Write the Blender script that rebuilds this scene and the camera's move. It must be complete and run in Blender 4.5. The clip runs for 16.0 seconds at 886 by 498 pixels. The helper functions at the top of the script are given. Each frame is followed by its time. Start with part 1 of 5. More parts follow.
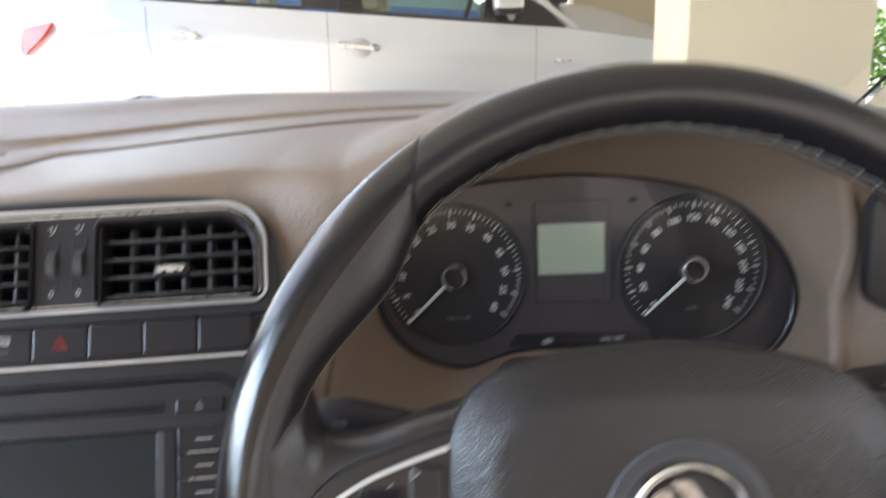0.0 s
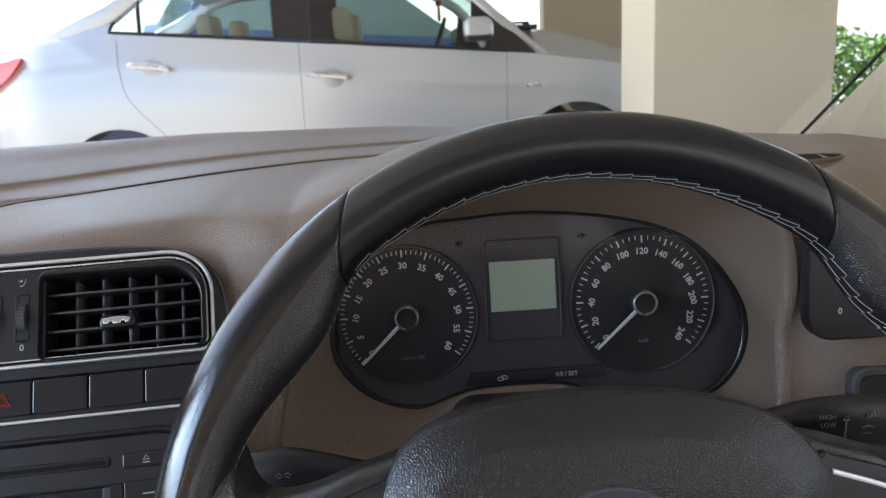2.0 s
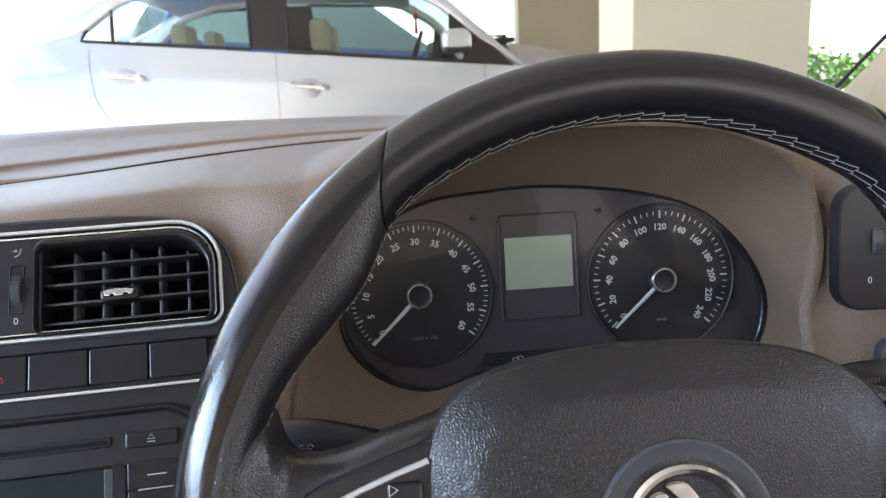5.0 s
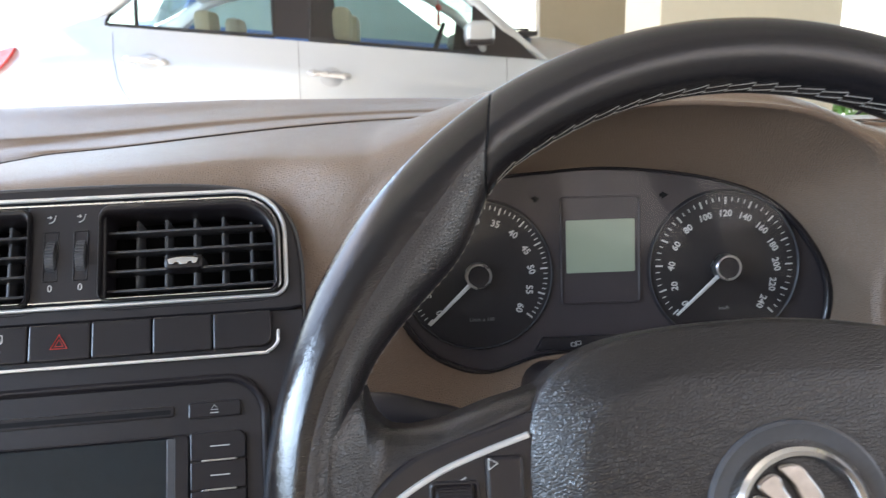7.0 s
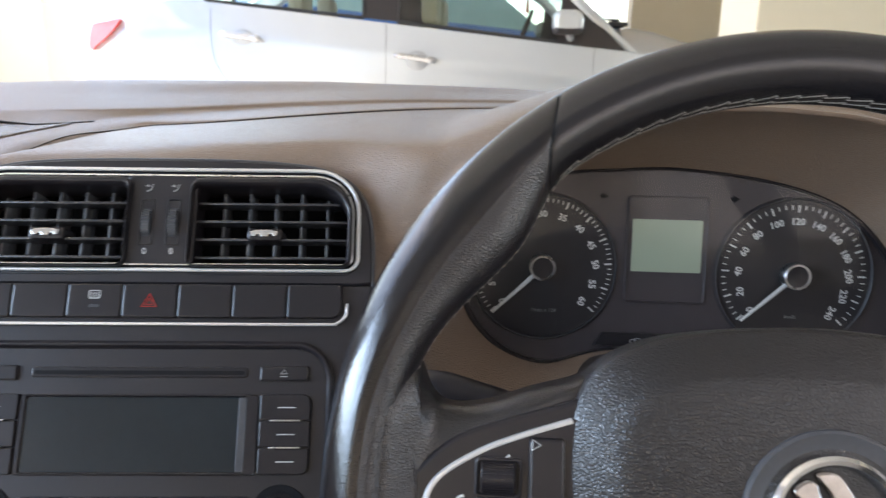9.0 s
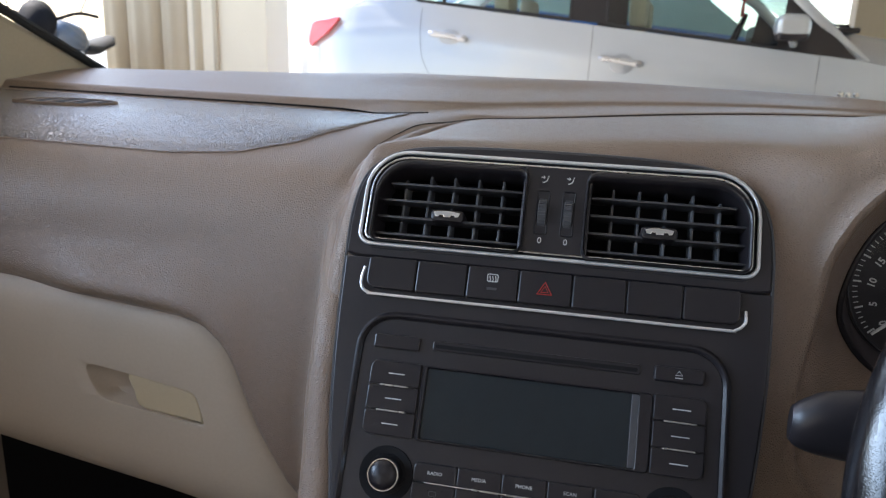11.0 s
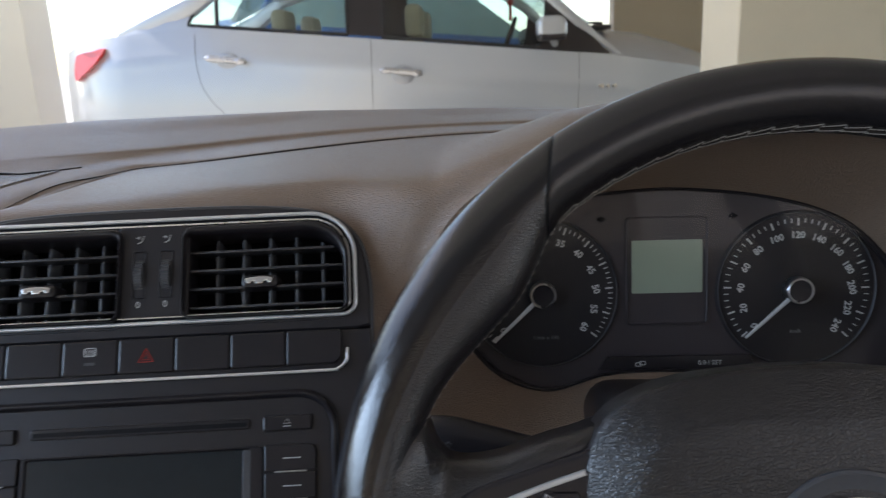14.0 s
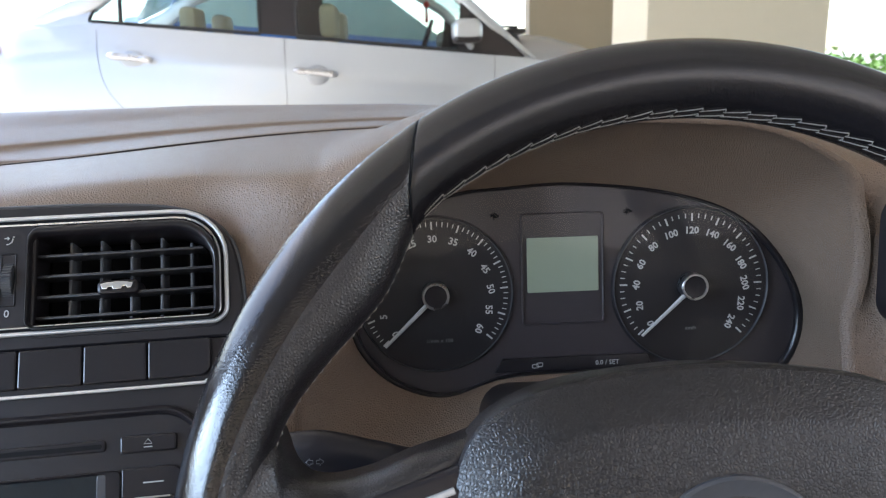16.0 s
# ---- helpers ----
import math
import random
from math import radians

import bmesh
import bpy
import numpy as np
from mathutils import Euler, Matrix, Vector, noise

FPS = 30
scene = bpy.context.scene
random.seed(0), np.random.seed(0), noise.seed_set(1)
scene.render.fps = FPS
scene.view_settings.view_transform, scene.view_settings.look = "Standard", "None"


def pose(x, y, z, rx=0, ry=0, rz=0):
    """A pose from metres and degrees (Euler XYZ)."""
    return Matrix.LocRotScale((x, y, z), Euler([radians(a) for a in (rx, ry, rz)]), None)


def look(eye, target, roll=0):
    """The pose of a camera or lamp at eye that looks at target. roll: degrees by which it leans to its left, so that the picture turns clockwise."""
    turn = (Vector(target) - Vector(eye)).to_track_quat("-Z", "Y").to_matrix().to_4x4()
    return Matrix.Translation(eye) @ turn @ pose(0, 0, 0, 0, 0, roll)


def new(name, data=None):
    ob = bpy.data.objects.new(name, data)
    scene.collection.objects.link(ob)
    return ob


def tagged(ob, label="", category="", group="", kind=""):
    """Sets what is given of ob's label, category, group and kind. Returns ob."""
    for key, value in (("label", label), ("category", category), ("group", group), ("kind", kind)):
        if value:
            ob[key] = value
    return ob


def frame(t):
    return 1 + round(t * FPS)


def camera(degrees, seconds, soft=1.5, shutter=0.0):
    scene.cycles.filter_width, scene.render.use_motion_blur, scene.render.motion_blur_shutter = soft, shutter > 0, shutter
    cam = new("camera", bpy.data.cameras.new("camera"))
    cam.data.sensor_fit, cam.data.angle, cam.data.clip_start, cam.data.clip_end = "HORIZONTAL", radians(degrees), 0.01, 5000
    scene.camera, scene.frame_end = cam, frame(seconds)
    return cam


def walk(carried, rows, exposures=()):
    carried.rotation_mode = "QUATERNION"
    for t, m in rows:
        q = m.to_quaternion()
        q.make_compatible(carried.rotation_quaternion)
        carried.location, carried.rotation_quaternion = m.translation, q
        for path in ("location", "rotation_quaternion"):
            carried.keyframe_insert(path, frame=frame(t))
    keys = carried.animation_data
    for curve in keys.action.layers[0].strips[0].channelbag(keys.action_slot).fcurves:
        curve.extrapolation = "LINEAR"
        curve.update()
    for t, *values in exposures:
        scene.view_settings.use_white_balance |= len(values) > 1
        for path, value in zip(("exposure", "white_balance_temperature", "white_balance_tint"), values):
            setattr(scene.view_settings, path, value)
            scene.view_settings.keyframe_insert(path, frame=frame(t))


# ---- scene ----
EXPOSURES = [(0, 2.5, 6900, 13), (0.1, 2.2, 6650, 13), (0.2, 1.8, 6500, 13), (0.3, 1.45, 6500, 13), (0.5, 1.25, 6450, 13), (1.0, 1.3, 6450, 13), (1.5, 1.68, 6400, 13), (2.0, 1.8, 6400, 13), (3.0, 1.93, 6400, 13), (3.5, 2.05, 6400, 13), (6.5, 2.45, 6500, 13), (7.0, 2.5, 6550, 13), (7.5, 2.7, 6650, 13), (8.0, 2.75, 6650, 13), (8.5, 2.5, 6650, 13), (9, 2.4, 6600, 13), (9.5, 2.15, 6550, 13), (10, 1.64, 6450, 13), (12.5, 2.02, 6300, 13), (13, 2.0, 6300, 13), (13.5, 1.5, 6400, 13), (14, 1.35, 6400, 13), (14.5, 1.8, 6350, 13), (15, 2.15, 6300, 13), (16, 2.2, 6250, 13)]
cam = camera(62.2, 16.0, 1.1, 0.4)
cam.data.dof.use_dof, cam.data.dof.focus_distance, cam.data.dof.aperture_fstop = True, 0.38, 20.0
PATH = [
    (0, (-0.0898, -0.0219, 1.0566), (-0.114, 1.8939, 0.4829), -2.28),
    (0.1, (-0.0746, -0.0266, 1.0743), (-0.0813, 1.8967, 0.5265), -2.56),
    (0.2, (-0.0665, -0.0292, 1.0837), (-0.064, 1.8981, 0.5496), -2.70),
    (0.3, (-0.0644, -0.0298, 1.0861), (-0.0595, 1.8985, 0.5556), -2.74),
    (0.5, (-0.0644, -0.0298, 1.0861), (-0.0595, 1.8985, 0.5556), -2.74),
    (1, (-0.0714, -0.0245, 1.0716), (-0.052, 1.9077, 0.5554), -3.25),
    (1.5, (-0.069, -0.021, 1.0679), (-0.0425, 1.9108, 0.5512), -3.26),
    (2, (-0.0672, -0.0213, 1.0679), (-0.0374, 1.9112, 0.553), -3.48),
    (2.5, (-0.0713, -0.0213, 1.0633), (-0.0379, 1.9112, 0.5488), -3.48),
    (3, (-0.078, -0.0199, 1.0581), (-0.0434, 1.9131, 0.5461), -3.48),
    (3.5, (-0.0814, -0.0184, 1.053), (-0.0435, 1.9145, 0.5411), -3.42),
    (4, (-0.0841, -0.0153, 1.0577), (-0.0381, 1.9175, 0.546), -3.42),
    (4.2, (-0.0874, -0.0138, 1.0516), (-0.0264, 1.9217, 0.5513), -3.35),
    (6.3, (-0.112, -0.0062, 1.0314), (0.0199, 1.934, 0.5647), -2.57),
    (6.5, (-0.1154, -0.0068, 1.0324), (0.0027, 1.9334, 0.5612), -2.04),
    (7, (-0.1328, -0.0005, 1.0251), (-0.056, 1.9376, 0.537), -1.56),
    (7.5, (-0.1527, 0.0086, 1.0177), (-0.1189, 1.9362, 0.4858), -0.85),
    (8, (-0.1483, 0.003, 1.0247), (-0.1381, 1.9262, 0.476), -0.63),
    (8.5, (-0.1221, -0.0109, 1.0283), (-0.1235, 1.9177, 0.4989), -0.71),
    (9, (-0.1283, -0.0165, 1.03), (-0.2508, 1.9099, 0.5069), 0.85),
    (9.5, (-0.2168, -0.0411, 1.0368), (-0.5125, 1.8673, 0.5166), 2.97),
    (10, (-0.2497, -0.075, 1.0408), (-0.7032, 1.8003, 0.5142), 2.92),
    (10.2, (-0.2633, -0.0597, 1.0346), (-0.7601, 1.8038, 0.5055), 2.62),
    (12.3, (-0.2763, -0.0365, 1.0143), (-0.8447, 1.8062, 0.4842), 2.05),
    (12.5, (-0.279, -0.0356, 1.0108), (-0.8296, 1.813, 0.4822), 2.26),
    (13, (-0.2741, -0.0362, 1.0158), (-0.6746, 1.8538, 0.4982), 1.95),
    (13.5, (-0.1923, -0.0295, 1.0349), (-0.4285, 1.8919, 0.5326), -0.26),
    (14, (-0.1295, -0.0058, 1.045), (-0.2419, 1.9271, 0.5442), -2.29),
    (14.5, (-0.1143, 0.0076, 1.0401), (-0.1528, 1.9425, 0.5353), -2.42),
    (15, (-0.111, 0.0239, 1.0368), (-0.0911, 1.9582, 0.5285), -2.07),
    (15.5, (-0.1039, 0.0208, 1.0378), (-0.0409, 1.9539, 0.5289), -1.71),
    (16, (-0.107, 0.0214, 1.0344), (-0.0092, 1.9559, 0.5358), -1.46),
]
walk(cam, [(t, look(eye, target, roll)) for t, eye, target, roll in PATH], EXPOSURES)

# ---- world and light ----
world = bpy.data.worlds.new("sky")
scene.world = world
world.use_nodes = True
wn = world.node_tree.nodes
sky = wn.new("ShaderNodeTexSky")
sky.sky_type = "NISHITA"
sky.sun_disc = False
sky.sun_elevation = radians(48)
sky.sun_rotation = radians(-62)
world.node_tree.links.new(sky.outputs[0], wn["Background"].inputs[0])
wn["Background"].inputs[1].default_value = 0.15
sun = new("sun", bpy.data.lights.new("sun", "SUN"))
sun.data.energy, sun.data.angle, sun.data.color = 4.0, radians(0.5), (1.0, 0.95, 0.88)
sun.matrix_world = look((-7.0, 4.0, 9.0), (-1.0, 1.0, 0.0))


def window_light(name, m, w, h, watts, colour):
    """The sky's light that comes in through an opening."""
    lamp = new(name, bpy.data.lights.new(name, "AREA"))
    lamp.data.shape, lamp.data.size, lamp.data.size_y, lamp.data.energy, lamp.data.color = "RECTANGLE", w, h, watts, colour
    lamp.matrix_world = m
    return lamp


left_light = window_light("left_window_light", look((-1.02, -0.10, 1.13), (0.0, -0.02, 0.96)), 1.0, 0.30, 1.5, (0.58, 0.77, 1.0))
left_light.data.spread = radians(95)
window_light("right_window_light", look((0.37, -0.30, 1.14), (-0.6, -0.10, 0.95)), 1.2, 0.38, 0.45, (1.0, 0.95, 0.98))
window_light("rear_window_light", look((-0.336, -1.97, 1.18), (-0.336, 0.0, 0.9)), 1.1, 0.34, 0.12, (1.0, 0.94, 0.95))


# ---- materials ----
def nodes_of(name):
    m = bpy.data.materials.new(name)
    m.use_nodes = True
    t = m.node_tree
    return m, t, t.nodes["Principled BSDF"]


def surface(name, colour, rough=0.5, metal=0.0, grain=0.0, grain_size=0.002, vary=0.12, vary_size=0.08,
            rough_vary=0.08, coat=0.0, cells=False, spec=0.5, crease=0.42):
    """A painted, moulded or woven surface: two scales of colour change, uneven gloss and a fine relief."""
    m, t, p = nodes_of(name)
    n, l = t.nodes, t.links
    pos = n.new("ShaderNodeTexCoord")
    big = n.new("ShaderNodeTexNoise")
    big.inputs["Scale"].default_value, big.inputs["Detail"].default_value = 1 / vary_size, 5
    l.new(pos.outputs["Object"], big.inputs["Vector"])
    fine = n.new("ShaderNodeTexNoise")
    fine.inputs["Scale"].default_value, fine.inputs["Detail"].default_value = 0.35 / grain_size, 3
    l.new(pos.outputs["Object"], fine.inputs["Vector"])
    both = n.new("ShaderNodeMath")
    both.operation = "MULTIPLY_ADD"
    both.inputs[1].default_value = 0.45
    l.new(fine.outputs["Fac"], both.inputs[0])
    half = n.new("ShaderNodeMath")
    half.operation = "MULTIPLY"
    half.inputs[1].default_value = 0.55
    l.new(big.outputs["Fac"], half.inputs[0])
    l.new(half.outputs[0], both.inputs[2])
    ramp = n.new("ShaderNodeValToRGB")
    ramp.color_ramp.elements[0].position, ramp.color_ramp.elements[1].position = 0.3, 0.7
    ramp.color_ramp.elements[0].color = (*[c * (1 - vary) for c in colour], 1)
    ramp.color_ramp.elements[1].color = (*[min(1, c * (1 + vary)) for c in colour], 1)
    l.new(both.outputs[0], ramp.inputs[0])
    l.new(ramp.outputs[0], p.inputs["Base Color"])
    gloss = n.new("ShaderNodeMapRange")
    gloss.inputs["To Min"].default_value, gloss.inputs["To Max"].default_value = max(0.02, rough - rough_vary), min(1, rough + rough_vary)
    l.new(both.outputs[0], gloss.inputs["Value"])
    l.new(gloss.outputs[0], p.inputs["Roughness"])
    p.inputs["Metallic"].default_value = metal
    p.inputs["Coat Weight"].default_value = coat
    p.inputs["Coat Roughness"].default_value = 0.06
    p.inputs["Specular IOR Level"].default_value = spec
    if grain:
        bump = n.new("ShaderNodeBump")
        bump.inputs["Strength"].default_value, bump.inputs["Distance"].default_value = grain, grain_size * 0.22
        if cells:
            cell = n.new("ShaderNodeTexVoronoi")
            cell.feature = "DISTANCE_TO_EDGE"
            cell.inputs["Scale"].default_value = 1 / grain_size
            bend = n.new("ShaderNodeMixRGB")
            bend.blend_type = "LINEAR_LIGHT"
            bend.inputs[0].default_value = grain_size * 0.25
            l.new(pos.outputs["Object"], bend.inputs[1])
            l.new(fine.outputs["Color"], bend.inputs[2])
            l.new(bend.outputs[0], cell.inputs["Vector"])
            inv = n.new("ShaderNodeMapRange")
            inv.interpolation_type = "SMOOTHSTEP"
            inv.inputs["From Max"].default_value = crease
            l.new(cell.outputs["Distance"], inv.inputs["Value"])
            l.new(inv.outputs[0], bump.inputs["Height"])
        else:
            l.new(fine.outputs["Fac"], bump.inputs["Height"])
        l.new(bump.outputs[0], p.inputs["Normal"])
    return m


def glass(name, tint=(1, 1, 1), rough=0.0, sheen=1.0):
    """A thin pane: clear, with a mirror sheen that grows at grazing angles."""
    m, t, p = nodes_of(name)
    n, l = t.nodes, t.links
    clear, shine, mix, fres = n.new("ShaderNodeBsdfTransparent"), n.new("ShaderNodeBsdfGlossy"), n.new("ShaderNodeMixShader"), n.new("ShaderNodeLayerWeight")
    power, grow = n.new("ShaderNodeMath"), n.new("ShaderNodeMath")
    power.operation, power.inputs[1].default_value = "POWER", 4.0
    grow.operation, grow.inputs[1].default_value, grow.inputs[2].default_value = "MULTIPLY_ADD", 0.6 * sheen, 0.04 * sheen
    clear.inputs[0].default_value = (*tint, 1)
    shine.inputs["Roughness"].default_value = rough
    fres.inputs["Blend"].default_value = 0.5
    l.new(fres.outputs["Facing"], power.inputs[0])
    l.new(power.outputs[0], grow.inputs[0])
    l.new(grow.outputs[0], mix.inputs[0])
    l.new(clear.outputs[0], mix.inputs[1])
    l.new(shine.outputs[0], mix.inputs[2])
    l.new(mix.outputs[0], n["Material Output"].inputs["Surface"])
    return m


DASH = surface("taupe_dash", (0.215, 0.153, 0.112), 0.345, grain=0.80, grain_size=0.0017, vary=0.06, cells=True, spec=0.46, rough_vary=0.03)
AIRBAG_LID = surface("taupe_panel", (0.100, 0.082, 0.072), 0.22, grain=0.9, grain_size=0.0022, vary=0.08, cells=True, spec=0.62, rough_vary=0.03)
BEIGE = surface("beige_plastic", (0.37, 0.295, 0.22), 0.55, grain=0.25, grain_size=0.001, vary=0.05)
LATCH = surface("cream_plastic", (0.42, 0.33, 0.21), 0.5, grain=0.15, grain_size=0.001, vary=0.04)
TRIM = surface("pillar_trim", (0.46, 0.37, 0.25), 0.75, grain=0.3, grain_size=0.0012, vary=0.06)
BLACK = surface("black_plastic", (0.0175, 0.0148, 0.0170), 0.36, grain=0.18, grain_size=0.0008, vary=0.15)
BLACK2 = surface("satin_black", (0.0180, 0.0154, 0.0175), 0.30, grain=0.1, grain_size=0.0006, vary=0.12, spec=0.42)
# for dark parts, and for shade in openings and steps put in as near-black
DARK = surface("black_and_recess_shade", (0.008, 0.008, 0.009), 0.7, vary=0.1, spec=0.15)
SLAT = surface("vent_slat", (0.034, 0.034, 0.039), 0.34, vary=0.1, spec=0.6)
VANE = surface("vent_vane", (0.105, 0.107, 0.115), 0.38, vary=0.1)
GREY = surface("grey_plastic", (0.06, 0.06, 0.065), 0.4, grain=0.1, grain_size=0.0008)
LEATHER = surface("smooth_leather", (0.0108, 0.0096, 0.0118), 0.23, grain=0.16, grain_size=0.0010, vary=0.15, cells=True, spec=0.75, rough_vary=0.04)
LEATHER_W = surface("worn_leather", (0.0090, 0.0080, 0.0090), 0.13, grain=0.16, grain_size=0.0010, vary=0.15, cells=True, spec=0.6, rough_vary=0.05)
LEATHER_G = surface("grained_leather", (0.0110, 0.0094, 0.0114), 0.30, grain=0.45, grain_size=0.0012, vary=0.15, cells=True, spec=0.85, rough_vary=0.04)
PAD = surface("grained_pad", (0.0090, 0.0080, 0.0092), 0.33, grain=0.42, grain_size=0.0014, vary=0.12, crease=0.26, spec=0.7, rough_vary=0.03, cells=True)
CHROME = surface("chrome", (0.84, 0.84, 0.85), 0.14, metal=1.0, vary=0.03, rough_vary=0.04)
SILVER_TRIM = surface("silver_trim", (0.74, 0.74, 0.75), 0.30, metal=0.65, vary=0.04, rough_vary=0.05)
SATIN = surface("satin_chrome", (0.62, 0.62, 0.63), 0.28, metal=1.0, vary=0.05)
WORN_CHROME = surface("worn_chrome", (0.33, 0.31, 0.29), 0.22, metal=1.0, vary=0.25, vary_size=0.004, rough_vary=0.12)
THREAD = surface("thread", (0.33, 0.31, 0.28), 0.8, grain=0.3, grain_size=0.0006)
WHITE = surface("white_print", (0.58, 0.58, 0.57), 0.6, vary=0.02)
RED = surface("red_print", (0.55, 0.03, 0.02), 0.5, vary=0.05)
FADED = surface("faded_print", (0.22, 0.22, 0.22), 0.6, vary=0.1)
DIAL = surface("dial_face", (0.0135, 0.0110, 0.0130), 0.5, vary=0.1)
CLUSTER = surface("cluster_plate", (0.043, 0.035, 0.038), 0.5, vary=0.08)
LCD = surface("lcd", (0.31, 0.36, 0.27), 0.35, vary=0.03)
SCREEN = surface("dark_screen", (0.012, 0.018, 0.022), 0.22, vary=0.1, rough_vary=0.03)
PANE = glass("window_glass", (0.97, 0.985, 0.98))
LENS = glass("cluster_lens", (0.98, 0.98, 0.98), sheen=0.25)
TINTED = glass("car_window", (0.74, 0.85, 0.83), sheen=1.3)
SILVER = surface("silver_paint", (0.60, 0.61, 0.62), 0.32, metal=0.35, coat=0.7, vary=0.02, grain_size=0.001)
# darker copy of the body silver: the handle recess's shade put into the colour
CUP = surface("silver_recess_shade", (0.48, 0.48, 0.49), 0.35, metal=0.35, coat=0.5, vary=0.03)
CAR_BLUE = surface("blue_paint", (0.05, 0.15, 0.42), 0.25, coat=0.7, vary=0.05)
DARK_GLASS = surface("dark_window", (0.36, 0.46, 0.45), 0.15, vary=0.1, rough_vary=0.02)
RUBBER = surface("rubber", (0.018, 0.018, 0.018), 0.75, grain=0.3, grain_size=0.003)
RED_LENS = surface("red_lamp_lens", (0.62, 0.04, 0.035), 0.30, coat=0.15, vary=0.08)
CREAM_WALL = surface("cream_paint", (0.85, 0.73, 0.54), 0.8, grain=0.3, grain_size=0.01, vary=0.06, vary_size=0.5)
TAN_WALL = surface("tan_paint", (0.50, 0.38, 0.24), 0.85, grain=0.3, grain_size=0.01, vary=0.08, vary_size=0.6)
CONCRETE = surface("concrete", (0.36, 0.34, 0.31), 0.85, grain=0.5, grain_size=0.02, vary=0.18, vary_size=0.7)
PLASTER = surface("ceiling_plaster", (0.70, 0.68, 0.63), 0.9, grain=0.2, grain_size=0.02, vary=0.05, vary_size=0.8)
LEAF = surface("leaf", (0.10, 0.22, 0.035), 0.55, vary=0.45, vary_size=0.3, grain_size=0.05)
CLOTH = surface("curtain_cloth", (0.55, 0.45, 0.31), 0.85, grain=0.3, grain_size=0.004, vary=0.1, vary_size=0.4)
BLUE = surface("blue_cloth", (0.06, 0.16, 0.45), 0.85, grain=0.3, grain_size=0.004, vary=0.2)
BLUE_GREY = surface("blue_grey_paint", (0.10, 0.13, 0.17), 0.25, coat=0.5, vary=0.1)
HEADLINER = surface("headliner", (0.62, 0.58, 0.52), 0.95, grain=0.3, grain_size=0.003)


# ---- mesh helpers ----
def finish(bm, name, material, parent, label, smooth=True, sharp=38):
    bmesh.ops.remove_doubles(bm, verts=bm.verts, dist=1e-6)
    bmesh.ops.recalc_face_normals(bm, faces=bm.faces)
    me = bpy.data.meshes.new(name)
    bm.to_mesh(me)
    bm.free()
    if smooth:
        me.shade_smooth()
        me.set_sharp_from_angle(angle=radians(sharp))
        for face in me.polygons:
            if len(face.vertices) > 5:
                face.use_smooth = False
    me.materials.append(material)
    ob = new(name, me)
    ob.parent = parent
    return tagged(ob, label)


def part(name, bm, material, parent, label="", smooth=True, sharp=38):
    return finish(bm, name, material, parent, label, smooth, sharp)


def thing(name, label, category, m=Matrix(), group="", kind=""):
    ob = new(name)
    ob.empty_display_size = 0.02
    ob.matrix_world = m
    return tagged(ob, label, category, group, kind)


def structure(name, bm, material, label="", category="", smooth=False):
    ob = finish(bm, name, material, None, label, smooth)
    return tagged(ob, label, category, "", "structure")


def spline(points, n=8, closed=False):
    """Points on a Catmull-Rom curve through those given."""
    p = [Vector(q) for q in points]
    k = len(p)
    out = []
    for i in range(k if closed else k - 1):
        a, b, c, d = (p[(i + j) % k] if closed else p[min(max(i + j, 0), k - 1)] for j in (-1, 0, 1, 2))
        for s in range(n):
            t = s / n
            out.append(0.5 * (2 * b + (c - a) * t + (2 * a - 5 * b + 4 * c - d) * t * t + (3 * b - a - 3 * c + d) * t ** 3))
    if not closed:
        out.append(p[-1])
    return out


def rrect(w, h, r, seg=5, cx=0.0, cy=0.0):
    """A rounded rectangle, counter-clockwise; r may be four radii: bottom left, bottom right, top right, top left."""
    rs = r if isinstance(r, (tuple, list)) else (r,) * 4
    out = []
    for (sx, sy, a0), q in zip(((-1, -1, 180), (1, -1, 270), (1, 1, 0), (-1, 1, 90)), rs):
        for i in range(seg + 1):
            a = radians(a0 + 90 * i / seg)
            out.append(Vector((cx + sx * (w / 2 - q) + q * math.cos(a), cy + sy * (h / 2 - q) + q * math.sin(a))))
    return out


def shrink(poly, d):
    """The outline moved inwards by d."""
    k, out = len(poly), []
    for i in range(k):
        a, b, c = (Vector(poly[j % k][:2]) for j in (i - 1, i, i + 1))
        u, v = b - a, c - b
        if u.length < 1e-9:
            u = v
        if v.length < 1e-9:
            v = u
        n1, n2 = Vector((-u.y, u.x)).normalized(), Vector((-v.y, v.x)).normalized()
        m = n1 + n2
        m = m / max(m.length_squared / 2, 0.4)
        out.append(b + m * d)
    return out


def ring_strip(bm, rings, closed=True):
    vs = [[bm.verts.new(p) for p in r] for r in rings]
    for a, b in zip(vs, vs[1:]):
        k = len(a)
        for i in range(k if closed else k - 1):
            j = (i + 1) % k
            bm.faces.new((a[i], a[j], b[j], b[i]))
    return vs


def slab(bm, outline, z0, z1, bevel=0.0005, steps=2, back=True):
    """A plate with that outline from z0 to z1, its front edge rounded."""
    rings = [[(p[0], p[1], z0) for p in outline]]
    for i in range(steps + 1):
        a = radians(90 * i / steps)
        o = shrink(outline, bevel * (1 - math.cos(a)))
        rings.append([(p[0], p[1], z1 - bevel + bevel * math.sin(a)) for p in o])
    vs = ring_strip(bm, rings)
    bm.faces.new(vs[-1])
    if back:
        bm.faces.new(vs[0][::-1])
    return bm


